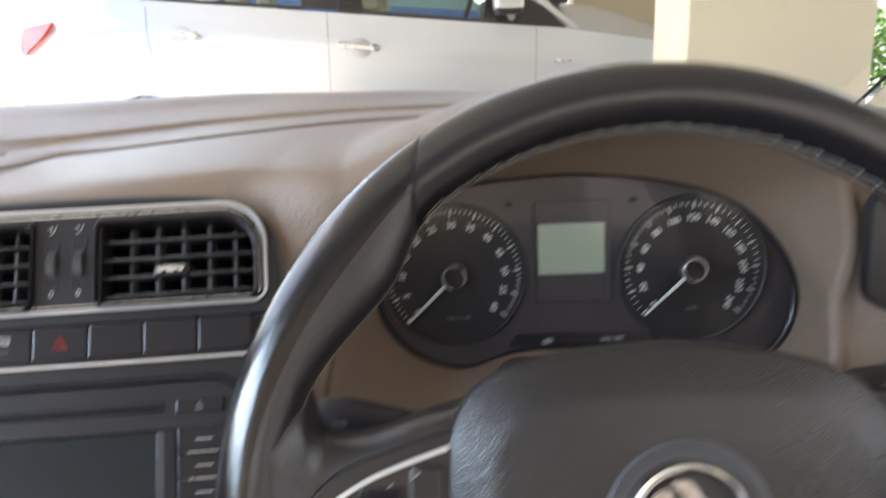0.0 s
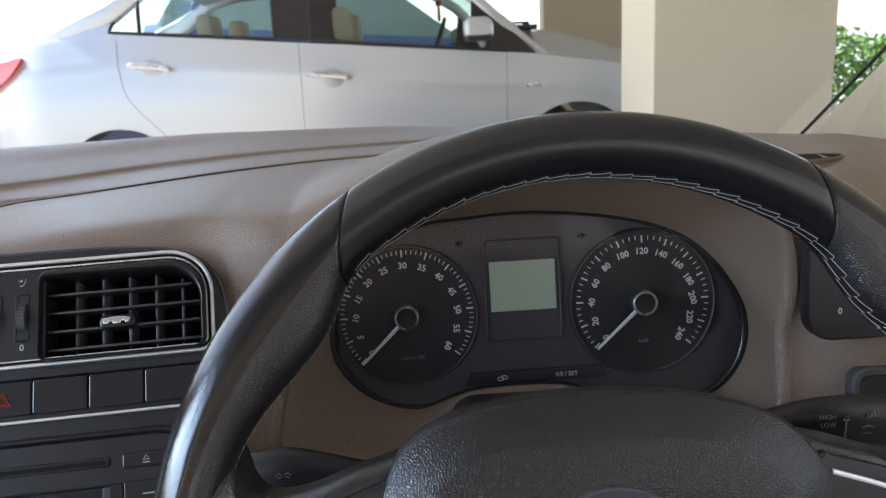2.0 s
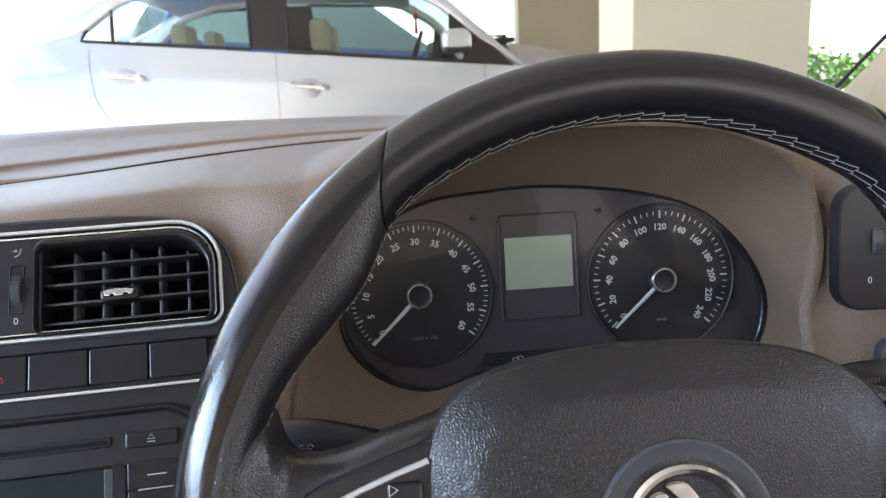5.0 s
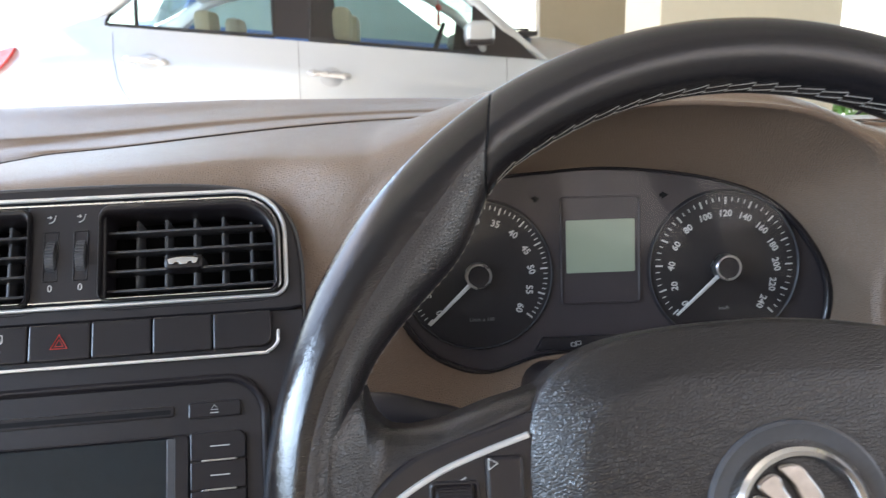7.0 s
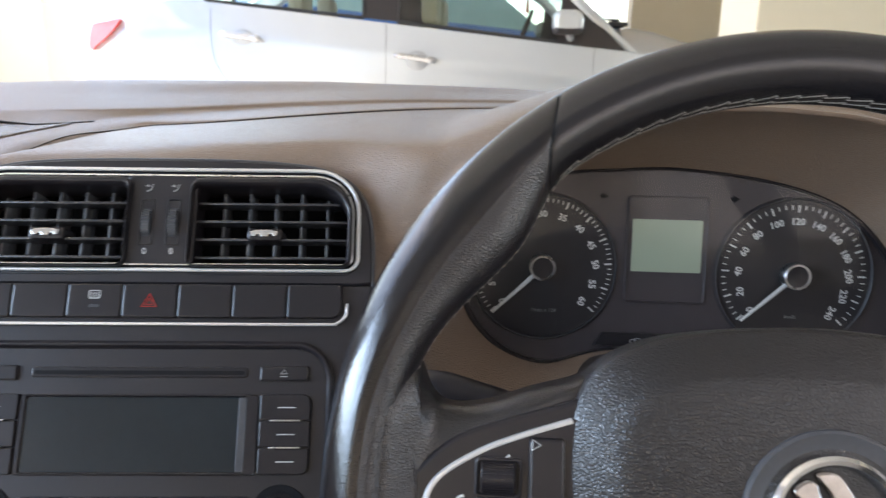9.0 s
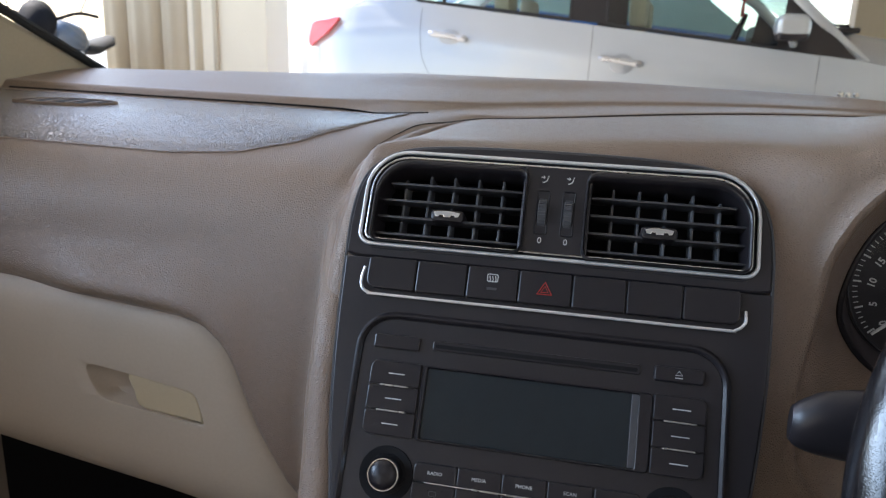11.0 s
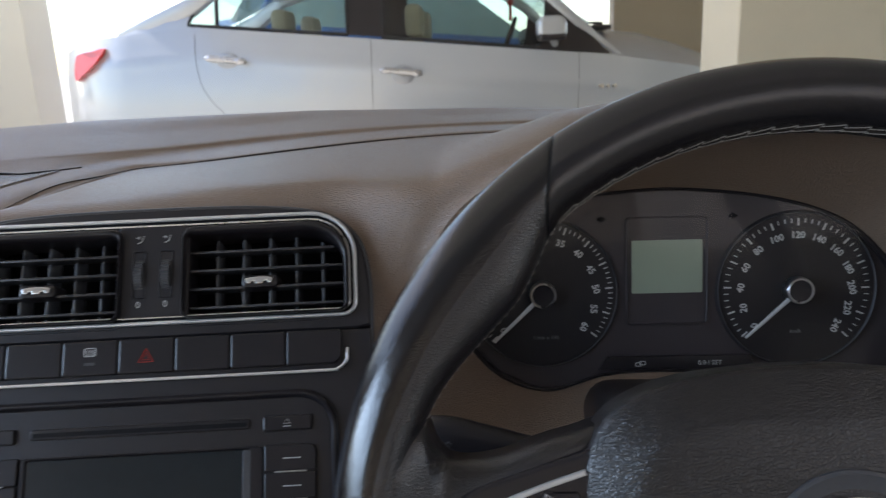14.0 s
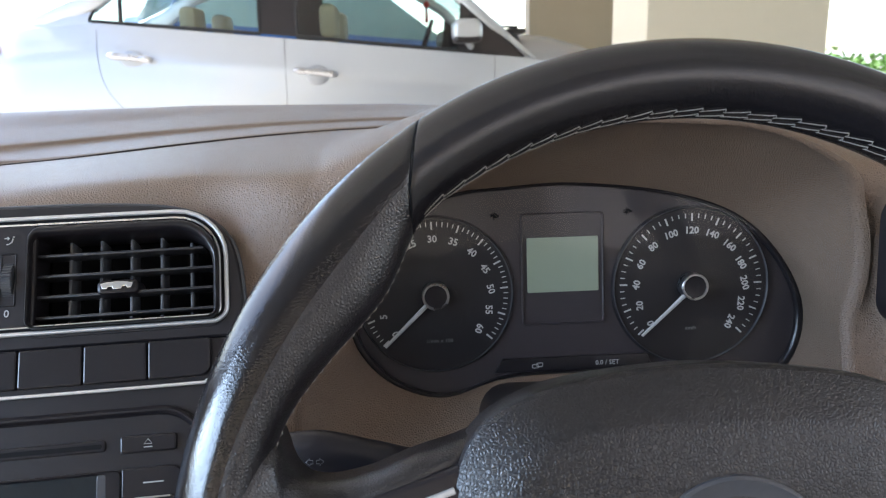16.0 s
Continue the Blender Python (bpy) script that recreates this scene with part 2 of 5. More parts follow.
def frame_ring(bm, outer, inner, z0, z1, bevel=0.0005):
    """A flat frame between two outlines of as many points."""
    o2, i2 = shrink(outer, bevel), shrink(inner, -bevel)
    rings = [[(*p[:2], z0) for p in outer], [(*p[:2], z1 - bevel) for p in outer], [(*p[:2], z1) for p in o2],
             [(*p[:2], z1) for p in i2], [(*p[:2], z1 - bevel) for p in inner], [(*p[:2], z0) for p in inner]]
    ring_strip(bm, rings + [rings[0]])
    return bm


def tube(bm, path, r, seg=8, closed=False, flat=1.0, up=(0, 0, 1), caps=True):
    """A round or flattened bar along a path; r may be a list."""
    path = [Vector(p) for p in path]
    k, rings = len(path), []
    for i, p in enumerate(path):
        a, b = (path[i - 1], path[(i + 1) % k]) if closed else (path[max(i - 1, 0)], path[min(i + 1, k - 1)])
        t = (b - a).normalized()
        side = t.cross(Vector(up))
        side = side.normalized() if side.length > 1e-4 else t.orthogonal().normalized()
        nor = side.cross(t)
        q = r[i] if isinstance(r, (list, tuple)) else r
        rings.append([p + side * math.cos(w) * q + nor * math.sin(w) * q * flat for w in (2 * math.pi * s / seg for s in range(seg))])
    vs = ring_strip(bm, rings + ([rings[0]] if closed else []))
    if not closed and caps:
        bm.faces.new(vs[0][::-1])
        bm.faces.new(vs[-1])
    return bm


def lathe(bm, profile, seg=24, m=Matrix(), caps=True):
    """Turns a profile of (radius, height) round z."""
    rings = [[m @ Vector((r * math.cos(a), r * math.sin(a), z)) for a in (2 * math.pi * s / seg for s in range(seg))] for r, z in profile]
    vs = ring_strip(bm, rings)
    if caps and profile[-1][0] > 1e-6:
        bm.faces.new(vs[-1])
    if caps and profile[0][0] > 1e-6:
        bm.faces.new(vs[0][::-1])
    return bm


def box(bm, x0, x1, y0, y1, z0, z1, bevel=0.0):
    made = bmesh.ops.create_cube(bm, size=1, matrix=Matrix.Translation(((x0 + x1) / 2, (y0 + y1) / 2, (z0 + z1) / 2)) @ Matrix.Diagonal((x1 - x0, y1 - y0, z1 - z0, 1)))
    if bevel:
        edges = {e for v in made["verts"] for e in v.link_edges}
        bmesh.ops.bevel(bm, geom=list(edges), offset=bevel, segments=2, affect="EDGES", profile=0.5)
    return bm


def lettering(name, text, size, m, material, parent, label="", depth=0.00012, bold=0.0):
    """Raised print from the built-in font, centred at the pose m."""
    cu = bpy.data.curves.new(name, "FONT")
    cu.body, cu.size, cu.align_x, cu.align_y, cu.extrude, cu.resolution_u, cu.offset = text, size, "CENTER", "CENTER", depth, 2, bold
    ob = new(name, cu)
    me = bpy.data.meshes.new_from_object(ob.evaluated_get(bpy.context.evaluated_depsgraph_get()))
    bpy.data.objects.remove(ob)
    bpy.data.curves.remove(cu)
    me.name = name
    me.materials.clear()
    me.materials.append(material)
    out = new(name, me)
    out.parent = parent
    out.matrix_local = m
    return tagged(out, label)


def smooth01(a, b, x):
    t = min(1, max(0, (x - a) / (b - a)))
    return t * t * (3 - 2 * t)


def table(x, rows):
    """Linear reading of a small table."""
    for (a, p), (b, q) in zip(rows, rows[1:]):
        if x <= b:
            t = min(1, max(0, (x - a) / (b - a)))
            return p + (q - p) * t
    return rows[-1][1]


B = bmesh.new

# ---- the car's cabin: dashboard ----
CREST = [(-1.04, (0.79, 0.978)), (-0.70, (0.845, 0.985)), (-0.586, (0.862, 0.99)), (-0.336, (0.885, 0.991)), (-0.112, (0.87, 0.987)), (0.072, (0.85, 0.978)), (0.24, (0.82, 0.965)), (0.37, (0.79, 0.955))]
DOME = [(-0.21, 0.0), (-0.16, 0.006), (-0.12, 0.021), (-0.08, 0.034), (-0.03, 0.042), (0.03, 0.042), (0.09, 0.036), (0.13, 0.024), (0.17, 0.008), (0.21, 0.0)]
PASSENGER = [(0.92, 0.955), None, (0.74, 0.979), (0.650, 0.9695), (0.643, 0.9685), (0.634, 0.9600), (0.624, 0.9600), (0.54, 0.953), (0.469, 0.932), (0.440, 0.900), (0.428, 0.86), (0.423, 0.826), (0.45, 0.80)]
CHEEK = PASSENGER[:9] + [(0.442, 0.905), (0.424, 0.85), (0.402, 0.75), (0.37, 0.60)]
CENTRE = [(0.95, 0.965), None, (0.82, 0.983), (0.756, 0.9730), (0.750, 0.9690), (0.70, 0.9660), (0.659, 0.9638), (0.654, 0.9618), (0.545, 0.9690), (0.475, 0.9655), (0.447, 0.955), (0.392, 0.86), (0.25, 0.60)]
DRIVER = [(0.93, 0.955), None, (0.81, 0.984), (0.756, 0.981), (0.750, 0.9785), (0.70, 0.980), (0.659, 0.9815), (0.654, 0.9795), (0.51, 0.972), (0.456, 0.966), (0.4405, 0.950), (0.436, 0.87), (0.38, 0.72)]
RIGHT = [(0.90, 0.94), None, (0.72, 0.965), (0.66, 0.968), (0.64, 0.969), (0.61, 0.970), (0.58, 0.972), (0.55, 0.973), (0.48, 0.972), (0.435, 0.962), (0.419, 0.945), (0.412, 0.88), (0.38, 0.72)]
LID_EDGE = [(-0.70, 0.824), (-0.623, 0.820), (-0.598, 0.814), (-0.577, 0.799), (-0.5645, 0.780), (-0.557, 0.762), (-0.544, 0.736), (-0.520, 0.700), (-0.505, 0.672), (-0.497, 0.655)]
BOLSTER = {7: (-0.508, -0.445), 8: (-0.510, -0.430), 9: (-0.515, -0.440), 10: (-0.520, -0.462)}
LIFT = (0, 0, 0, 0, 0, 0, 0, 0, 1, 1, 1, 0.3, 0)
RISE = (0, 0, 0.03, 0.03, 0.03, 0.03, 0.03, 0.03, 0.06, 0.045, 0, 0, 0)


def dash_profile(x):
    """The dashboard's section at x, as points (y, z) from the windscreen to the foot."""
    crest = (table(x, [(a, p[0]) for a, p in CREST]), table(x, [(a, p[1]) for a, p in CREST]))
    w1, w2, w3, w4 = smooth01(-0.62, -0.535, x), smooth01(-0.503, -0.466, x), smooth01(-0.235, -0.165, x), smooth01(0.165, 0.215, x)
    w3top = smooth01(-0.45, -0.10, x)
    w2low = {11: smooth01(-0.510, -0.476, x), 12: smooth01(-0.488, -0.452, x)}
    dome, out = table(x, DOME), []
    wt, wg = smooth01(-0.66, -0.33, x), smooth01(-0.545, -0.465, x)
    for i in range(13):
        if i == 1:
            out.append(crest)
            continue
        p = Vector(PASSENGER[i]).lerp(Vector(CHEEK[i]), smooth01(-0.520, -0.495, x) if i > 10 else w1)
        if i > 10 and x < -0.495:
            rim = Vector((0.4085 - 0.010 * smooth01(-0.60, -0.52, x), table(x, LID_EDGE) + 0.002)) if i == 11 else Vector((0.440, table(x, LID_EDGE) - 0.018))
            p = p.lerp(rim.lerp(Vector(CHEEK[i]), smooth01(-0.520, -0.495, x)), smooth01(-0.80, -0.70, x))
        p = p.lerp(Vector(CENTRE[i]), w2low[i] if i > 10 else smooth01(*BOLSTER[i], x) if i > 6 else wg if i > 4 else wt).lerp(Vector(DRIVER[i]), w3top if 2 < i < 8 else w3).lerp(Vector(RIGHT[i]), w4)
        if i > 9:
            p.x += (0.09 * (x + 0.336) + 0.004) * w2 * (1 - w3)
        out.append((min(p.x, crest[0] - 0.01 * i) if i > 1 else p.x + 0.03, p.y + dome * LIFT[i] + RISE[i] * max(-0.13, x + 0.336) * (w2 if i > 6 else wt) * (1 - (w3top if 2 < i < 8 else w3))))
    return out


LIP = spline([(0.0, 0.998), (-0.05, 0.9955), (-0.092, 0.984), (-0.119, 0.969), (-0.142, 0.948), (-0.155, 0.928), (-0.1625, 0.905), (-0.165, 0.882), (-0.170, 0.856), (-0.176, 0.816), (-0.166, 0.775), (-0.115, 0.746), (0.0, 0.740),
              (0.08, 0.744), (0.136, 0.770), (0.158, 0.832), (0.161, 0.872), (0.1645, 0.905), (0.159, 0.937), (0.144, 0.967), (0.10, 0.990), (0.05, 0.997)], 6, True)


def inside(p, poly):
    hit = False
    for i in range(len(poly)):
        a, b = poly[i - 1], poly[i]
        if (a[1] > p[1]) != (b[1] > p[1]) and p[0] < (b[0] - a[0]) * (p[1] - a[1]) / (b[1] - a[1]) + a[0]:
            hit = not hit
    return hit


def by_angle(poly, centre, n):
    """The outline read at n even angles round a centre, counter-clockwise from the right."""
    out, c = [], Vector(centre)
    rel = [Vector(p[:2]) - c for p in poly]
    for k in range(n):
        d = Vector((math.cos(2 * math.pi * k / n), math.sin(2 * math.pi * k / n)))
        best = None
        for i in range(len(rel)):
            a, b = rel[i - 1], rel[i]
            e = b - a
            det = d.x * -e.y + d.y * e.x
            if abs(det) < 1e-12:
                continue
            s, u = (a.x * -e.y + a.y * e.x) / det, (d.x * a.y - d.y * a.x) / det
            if s > 0 and -1e-4 <= u <= 1 + 1e-4:
                best = s if best is None else max(best, s)
        out.append(c + d * (best or 0.001))
    return out


def lip_y(z):
    return table(z, [(0.72, 0.379), (0.80, 0.4105), (0.87, 0.436), (0.95, 0.4340), (1.0, 0.4190)]) - 0.0015


def lip_at(p):
    """The lip's depth at a point of its outline: on the dashboard's face at the left, on its own curve elsewhere."""
    own = lip_y(p[1])
    w = smooth01(0.13, 0.165, -p[0]) * smooth01(-0.93, -0.88, -p[1])
    return own + (skin_y(p[0], p[1]) - 0.0005 - own) * w


def lip_round(z):
    """The radius of the rounded lip at a height."""
    return 0.0075 - 0.004 * smooth01(0.955, 0.985, z)


def lip_out(p, d):
    """A point of the lip's outline moved outwards by d."""
    v = (Vector((p[0], p[1])) - Vector((0, 0.88))).normalized()
    return Vector((p[0] + v.x * d, p[1] + v.y * d))


ux = Vector((1, 0.09, 0)).normalized()
vx = Vector((0, 0.538, 1.0))
vx = (vx - ux * vx.dot(ux)).normalized()
nx = ux.cross(vx)
MK = Matrix(((ux.x, vx.x, nx.x, -0.336), (ux.y, vx.y, nx.y, 0.412), (ux.z, vx.z, nx.z, 0.907), (0, 0, 0, 1)))
VENT_OUT = rrect(0.253, 0.067, (0.009, 0.009, 0.029, 0.029), 7, 0.0015, 0.0198)
dash = thing("dashboard", "taupe grained plastic dashboard with a hooded instrument binnacle", "dashboard")


def skin_at(x, i, f=0.0):
    """The skin at x, a share f of the way from the section's point i to the next."""
    p = [Vector((x, *q)) for q in dash_profile(x)]
    i, t = min(i, 11), f + max(0, i - 11)
    a, b, c, d = (p[min(max(i + j, 0), 12)] for j in (-1, 0, 1, 2))
    ta, tb = (c - a) * 0.5, (d - b) * 0.5
    k = (c - b).length
    ta, tb = (v if v.length < k else v.normalized() * k for v in (ta, tb))
    return b * (2 * t ** 3 - 3 * t * t + 1) + ta * (t ** 3 - 2 * t * t + t) + c * (3 * t * t - 2 * t ** 3) + tb * (t ** 3 - t * t)


def skin_y(x, z):
    """The dashboard face's y at a height, below its shoulder."""
    line = [skin_at(x, i, s / 10) for i in range(7, 12) for s in range(10)]
    for a, b in zip(line, line[1:]):
        if a.z >= z >= b.z:
            return a.y + (b.y - a.y) * (a.z - z) / max(1e-6, a.z - b.z)
    return line[10].y


def skin_z(x, y):
    """The dashboard top's height at a depth."""
    line = [skin_at(x, i, s / 10) for i in range(2, 10) for s in range(10)]
    for a, b in zip(line, line[1:]):
        if a.y >= y >= b.y:
            return a.z + (b.z - a.z) * (a.y - y) / max(1e-6, a.y - b.y)
    return line[-1].z


def dash_skin():
    bm = B()
    sub = (4, 8, 6, 3, 3, 3, 6, 8, 10, 8, 18, 16)
    xs = [-1.035 + 0.005 * i for i in range(281)]
    rows = []
    for x in xs:
        line = [skin_at(x, i, s / sub[i]) for i in range(12) for s in range(sub[i])] + [skin_at(x, 12)]
        rows.append([bm.verts.new(v) for v in line])
    edge, back = [lip_out(p, lip_round(p[1])) for p in LIP], MK.inverted()
    lip = [(p[0], p[1]) for p in edge]
    edge = [edge[k - 1].lerp(edge[k], s / 10) for k in range(len(edge)) for s in range(10)]
    for a, b in zip(rows, rows[1:]):
        for i in range(len(a) - 1):
            m = (a[i].co + b[i + 1].co) / 2
            if m.y < 0.458 and inside((m.x, m.z), lip):
                continue
            q = back @ m
            if q.z > -0.05 and inside((q.x, q.y), VENT_OUT):
                continue
            bm.faces.new((a[i], a[i + 1], b[i + 1], b[i]))
    for v in [v for v in bm.verts if v.is_boundary and v.co.y < 0.475 and -0.21 < v.co.x < 0.19 and v.co.z > 0.74]:
        near = min(edge, key=lambda p: (p[0] - v.co.x) ** 2 + (p[1] - v.co.z) ** 2)
        if (near[0] - v.co.x) ** 2 + (near[1] - v.co.z) ** 2 < 0.012 ** 2:
            v.co = (near[0], lip_at(near), near[1])
    loose = [v for v in bm.verts if not v.link_faces]
    bmesh.ops.delete(bm, geom=loose, context="VERTS")
    return bm


part("upper_skin", dash_skin(), DASH, dash, sharp=60)
# the seam that runs over the centre and down beside the console
bm = B()
top = spline([(-0.112, 0.6555), (-0.24, 0.6555), (-0.35, 0.6555), (-0.42, 0.652), (-0.455, 0.638), (-0.474, 0.612), (-0.485, 0.585), (-0.490, 0.545), (-0.4945, 0.51), (-0.498, 0.485), (-0.5005, 0.470)], 8)
crease = [Vector((p.x, p.y, skin_z(p.x, p.y))) for p in top]
line = crease[:len(top) - 14]
tube(bm, line, [0.0009 * min(1, 0.3 + k / 12, (len(line) - k) / 34 + 0.1) for k in range(len(line))], 6)
part("dash_seam", bm, DARK, dash, "narrow dark seam")
# the padded roll between that crease and the console
bm = B()
roll = spline([(-0.44, 0.640, 0.9575), (-0.462, 0.620, 0.9535), (-0.4765, 0.575, 0.9475), (-0.482, 0.53, 0.9400), (-0.486, 0.496, 0.930), (-0.490, 0.470, 0.916), (-0.4925, 0.454, 0.897), (-0.4848, 0.4265, 0.875), (-0.4742, 0.3945, 0.850), (-0.4692, 0.376, 0.825), (-0.4670, 0.363, 0.797), (-0.4600, 0.342, 0.757), (-0.4535, 0.318, 0.717), (-0.4445, 0.288, 0.657)], 8)
tube(bm, roll, [0.0020 + 0.0128 * smooth01(0, 44, k) for k in range(len(roll))], 32)
part("console_roll", bm, DASH, dash, "rounded padded roll beside the console", sharp=80)
# near-black strip that paints in the shadow below the step behind the airbag panel
bm = B()
tube(bm, [skin_at(-1.0 + 0.028 * k, 5) + Vector((0, 0.002, 0.0012)) for k in range(16)] + [skin_at(-0.545, 5, 0.25), skin_at(-0.515, 5, 0.6), skin_at(-0.498, 5, 0.8)], [0.0013] * 16 + [0.0013, 0.0012, 0.0009], 8)
part("step_shadow_strip", bm, DARK, dash, "dark strip painting the shadow of the step behind the airbag panel")
# the passenger airbag panel
bm = B()
cols = []
for k in range(73):
    x = -1.0 + 0.488 * k / 72
    front = table(x, [(-1.0, 8.0), (-0.66, 8.0), (-0.60, 7.85), (-0.56, 7.5), (-0.53, 6.9), (-0.512, 6.1)])
    cols.append([bm.verts.new(skin_at(x, int(6 + (front - 6) * s / 10), (6 + (front - 6) * s / 10) % 1) + Vector((0, -0.0004, 0.0013 if 0 < s < 10 else 0.0))) for s in range(11)])
for a, b in zip(cols, cols[1:]):
    for i in range(10):
        bm.faces.new((a[i], a[i + 1], b[i + 1], b[i]))
part("airbag_panel", bm, AIRBAG_LID, dash, "glossy coarse-grained airbag panel")
bm = B()
tube(bm, [skin_at(x, int(f), f % 1) + Vector((0, -0.0008, 0.0003)) for x, f in [(-1.0 + 0.488 * k / 72, table(-1.0 + 0.488 * k / 72, [(-1.0, 8.0), (-0.66, 8.0), (-0.60, 7.85), (-0.56, 7.5), (-0.53, 6.9), (-0.512, 6.1)])) for k in range(73)]], 0.0004, 6)
part("panel_seam", bm, DASH, dash, "thin seam in front of the airbag panel")

# defroster slots at both ends of the dash top
for cx, cy, turn in ((-0.85, 0.561, 2), (0.20, 0.515, 18)):
    here, ex, ey = (Vector((x, y, skin_z(x, y))) for x, y in ((cx, cy), (cx + 0.03, cy), (cx, cy + 0.01)))
    ax = (ex - here).normalized()
    az = ax.cross(ey - here).normalized()
    ay = az.cross(ax)
    lay = Matrix(((ax.x, ay.x, az.x, here.x), (ax.y, ay.y, az.y, here.y), (ax.z, ay.z, az.z, here.z - 0.0008), (0, 0, 0, 1)))
    vent = thing("defroster_vent", "slim slotted side defroster vent in the dash top", "air vent", lay @ pose(0, 0, 0, 0, 0, turn))
    bm = B()
    out = spline([(-0.056, -0.010, 0), (-0.02, -0.016, 0), (0.03, -0.013, 0), (0.058, 0.004, 0), (0.03, 0.014, 0), (-0.02, 0.011, 0)], 5, True)
    frame_ring(bm, out, shrink(out, 0.0012), -0.006, 0.0040, 0.0004)
    part("frame", bm, DASH, vent)
    # near-black sheet in place of the shade deep inside the slots
    part("opening_shade", slab(B(), shrink(out, 0.001), -0.004, 0.0030, 0.0001), DARK, vent)
    for k in range(4):
        bm = B()
        tube(bm, [(-0.036 + 0.0220 * k, -0.0125 + 0.0014 * k, 0.0033), (-0.026 + 0.0220 * k, 0.0105, 0.0033)], [0.0018, 0.0007], 8, flat=0.4)
        part("slat", bm, DASH, vent)

# ---- instrument cluster ----
MC = Matrix.Translation((0, 0.497, 0.88)) @ Matrix(((1, 0, 0, 0), (0, 0.148, -0.989, 0), (0, 0.989, 0.148, 0), (0, 0, 0, 1)))
BEZEL = spline([(0.005, 0.073), (-0.04, 0.0715), (-0.077, 0.068), (-0.11, 0.055), (-0.132, 0.035), (-0.145, 0.0), (-0.145, -0.03), (-0.123, -0.058), (-0.087, -0.071), (-0.05, -0.061), (-0.02, -0.058), (0.02, -0.059),
                (0.055, -0.068), (0.09, -0.082), (0.135, -0.075), (0.158, -0.055), (0.166, -0.027), (0.160, 0.0), (0.14, 0.030), (0.111, 0.052), (0.065, 0.066)], 6, True)
bez_world = [MC @ Vector((p[0], p[1], 0.004)) for p in by_angle(BEZEL, (0.0, 0.0), 160)]
lip_ring = by_angle(LIP, (0.0, 0.88), 160)
depth = [lip_at(lip_out(p, lip_round(p[1]))) for p in lip_ring]
bm = B()
rings = []
for s in range(19):
    t = min(1, s / 12)
    ring = []
    for k, (a, b) in enumerate(zip(bez_world, lip_ring)):
        r, turn = lip_round(b[1]), radians(15 * max(0, s - 12))
        q = lip_out(b, r * (1 - math.cos(turn)))
        y1 = depth[k]
        if s > 12:
            ring.append(Vector((q.x, y1 + r - r * math.sin(turn), q.y)))
            continue
        p = a.lerp(Vector((b[0], y1 + r, b[1])), t)
        flare = smooth01(-0.95, -0.86, -b[1])
        p.y = a.y + (y1 + r - a.y) * (t + 0.6 * flare * t * (1 - t))
        out = Vector((p.x, 0, p.z - 0.88)).normalized()
        ring.append(p + out * 0.006 * math.sin(math.pi * t) * (1 - flare))
    rings.append(ring)
ring_strip(bm, rings)
part("binnacle_throat", bm, DASH, dash, sharp=60)

cluster = thing("instrument_cluster", "dark grey instrument cluster with two round gauges and a small display", "instrument cluster", MC)
part("back_plate", slab(B(), BEZEL, -0.01, 0.0, 0.001), CLUSTER, cluster)
bm = B()
frame_ring(bm, by_angle(BEZEL, (0, 0), 160), [p * 0.972 for p in by_angle(BEZEL, (0, 0), 160)], 0.0, 0.0045, 0.001)
part("bezel", bm, BLACK2, cluster, "glossy black surround")


def polar(r, a, c):
    return (c[0] + r * math.cos(radians(a)), c[1] + r * math.sin(radians(a)))


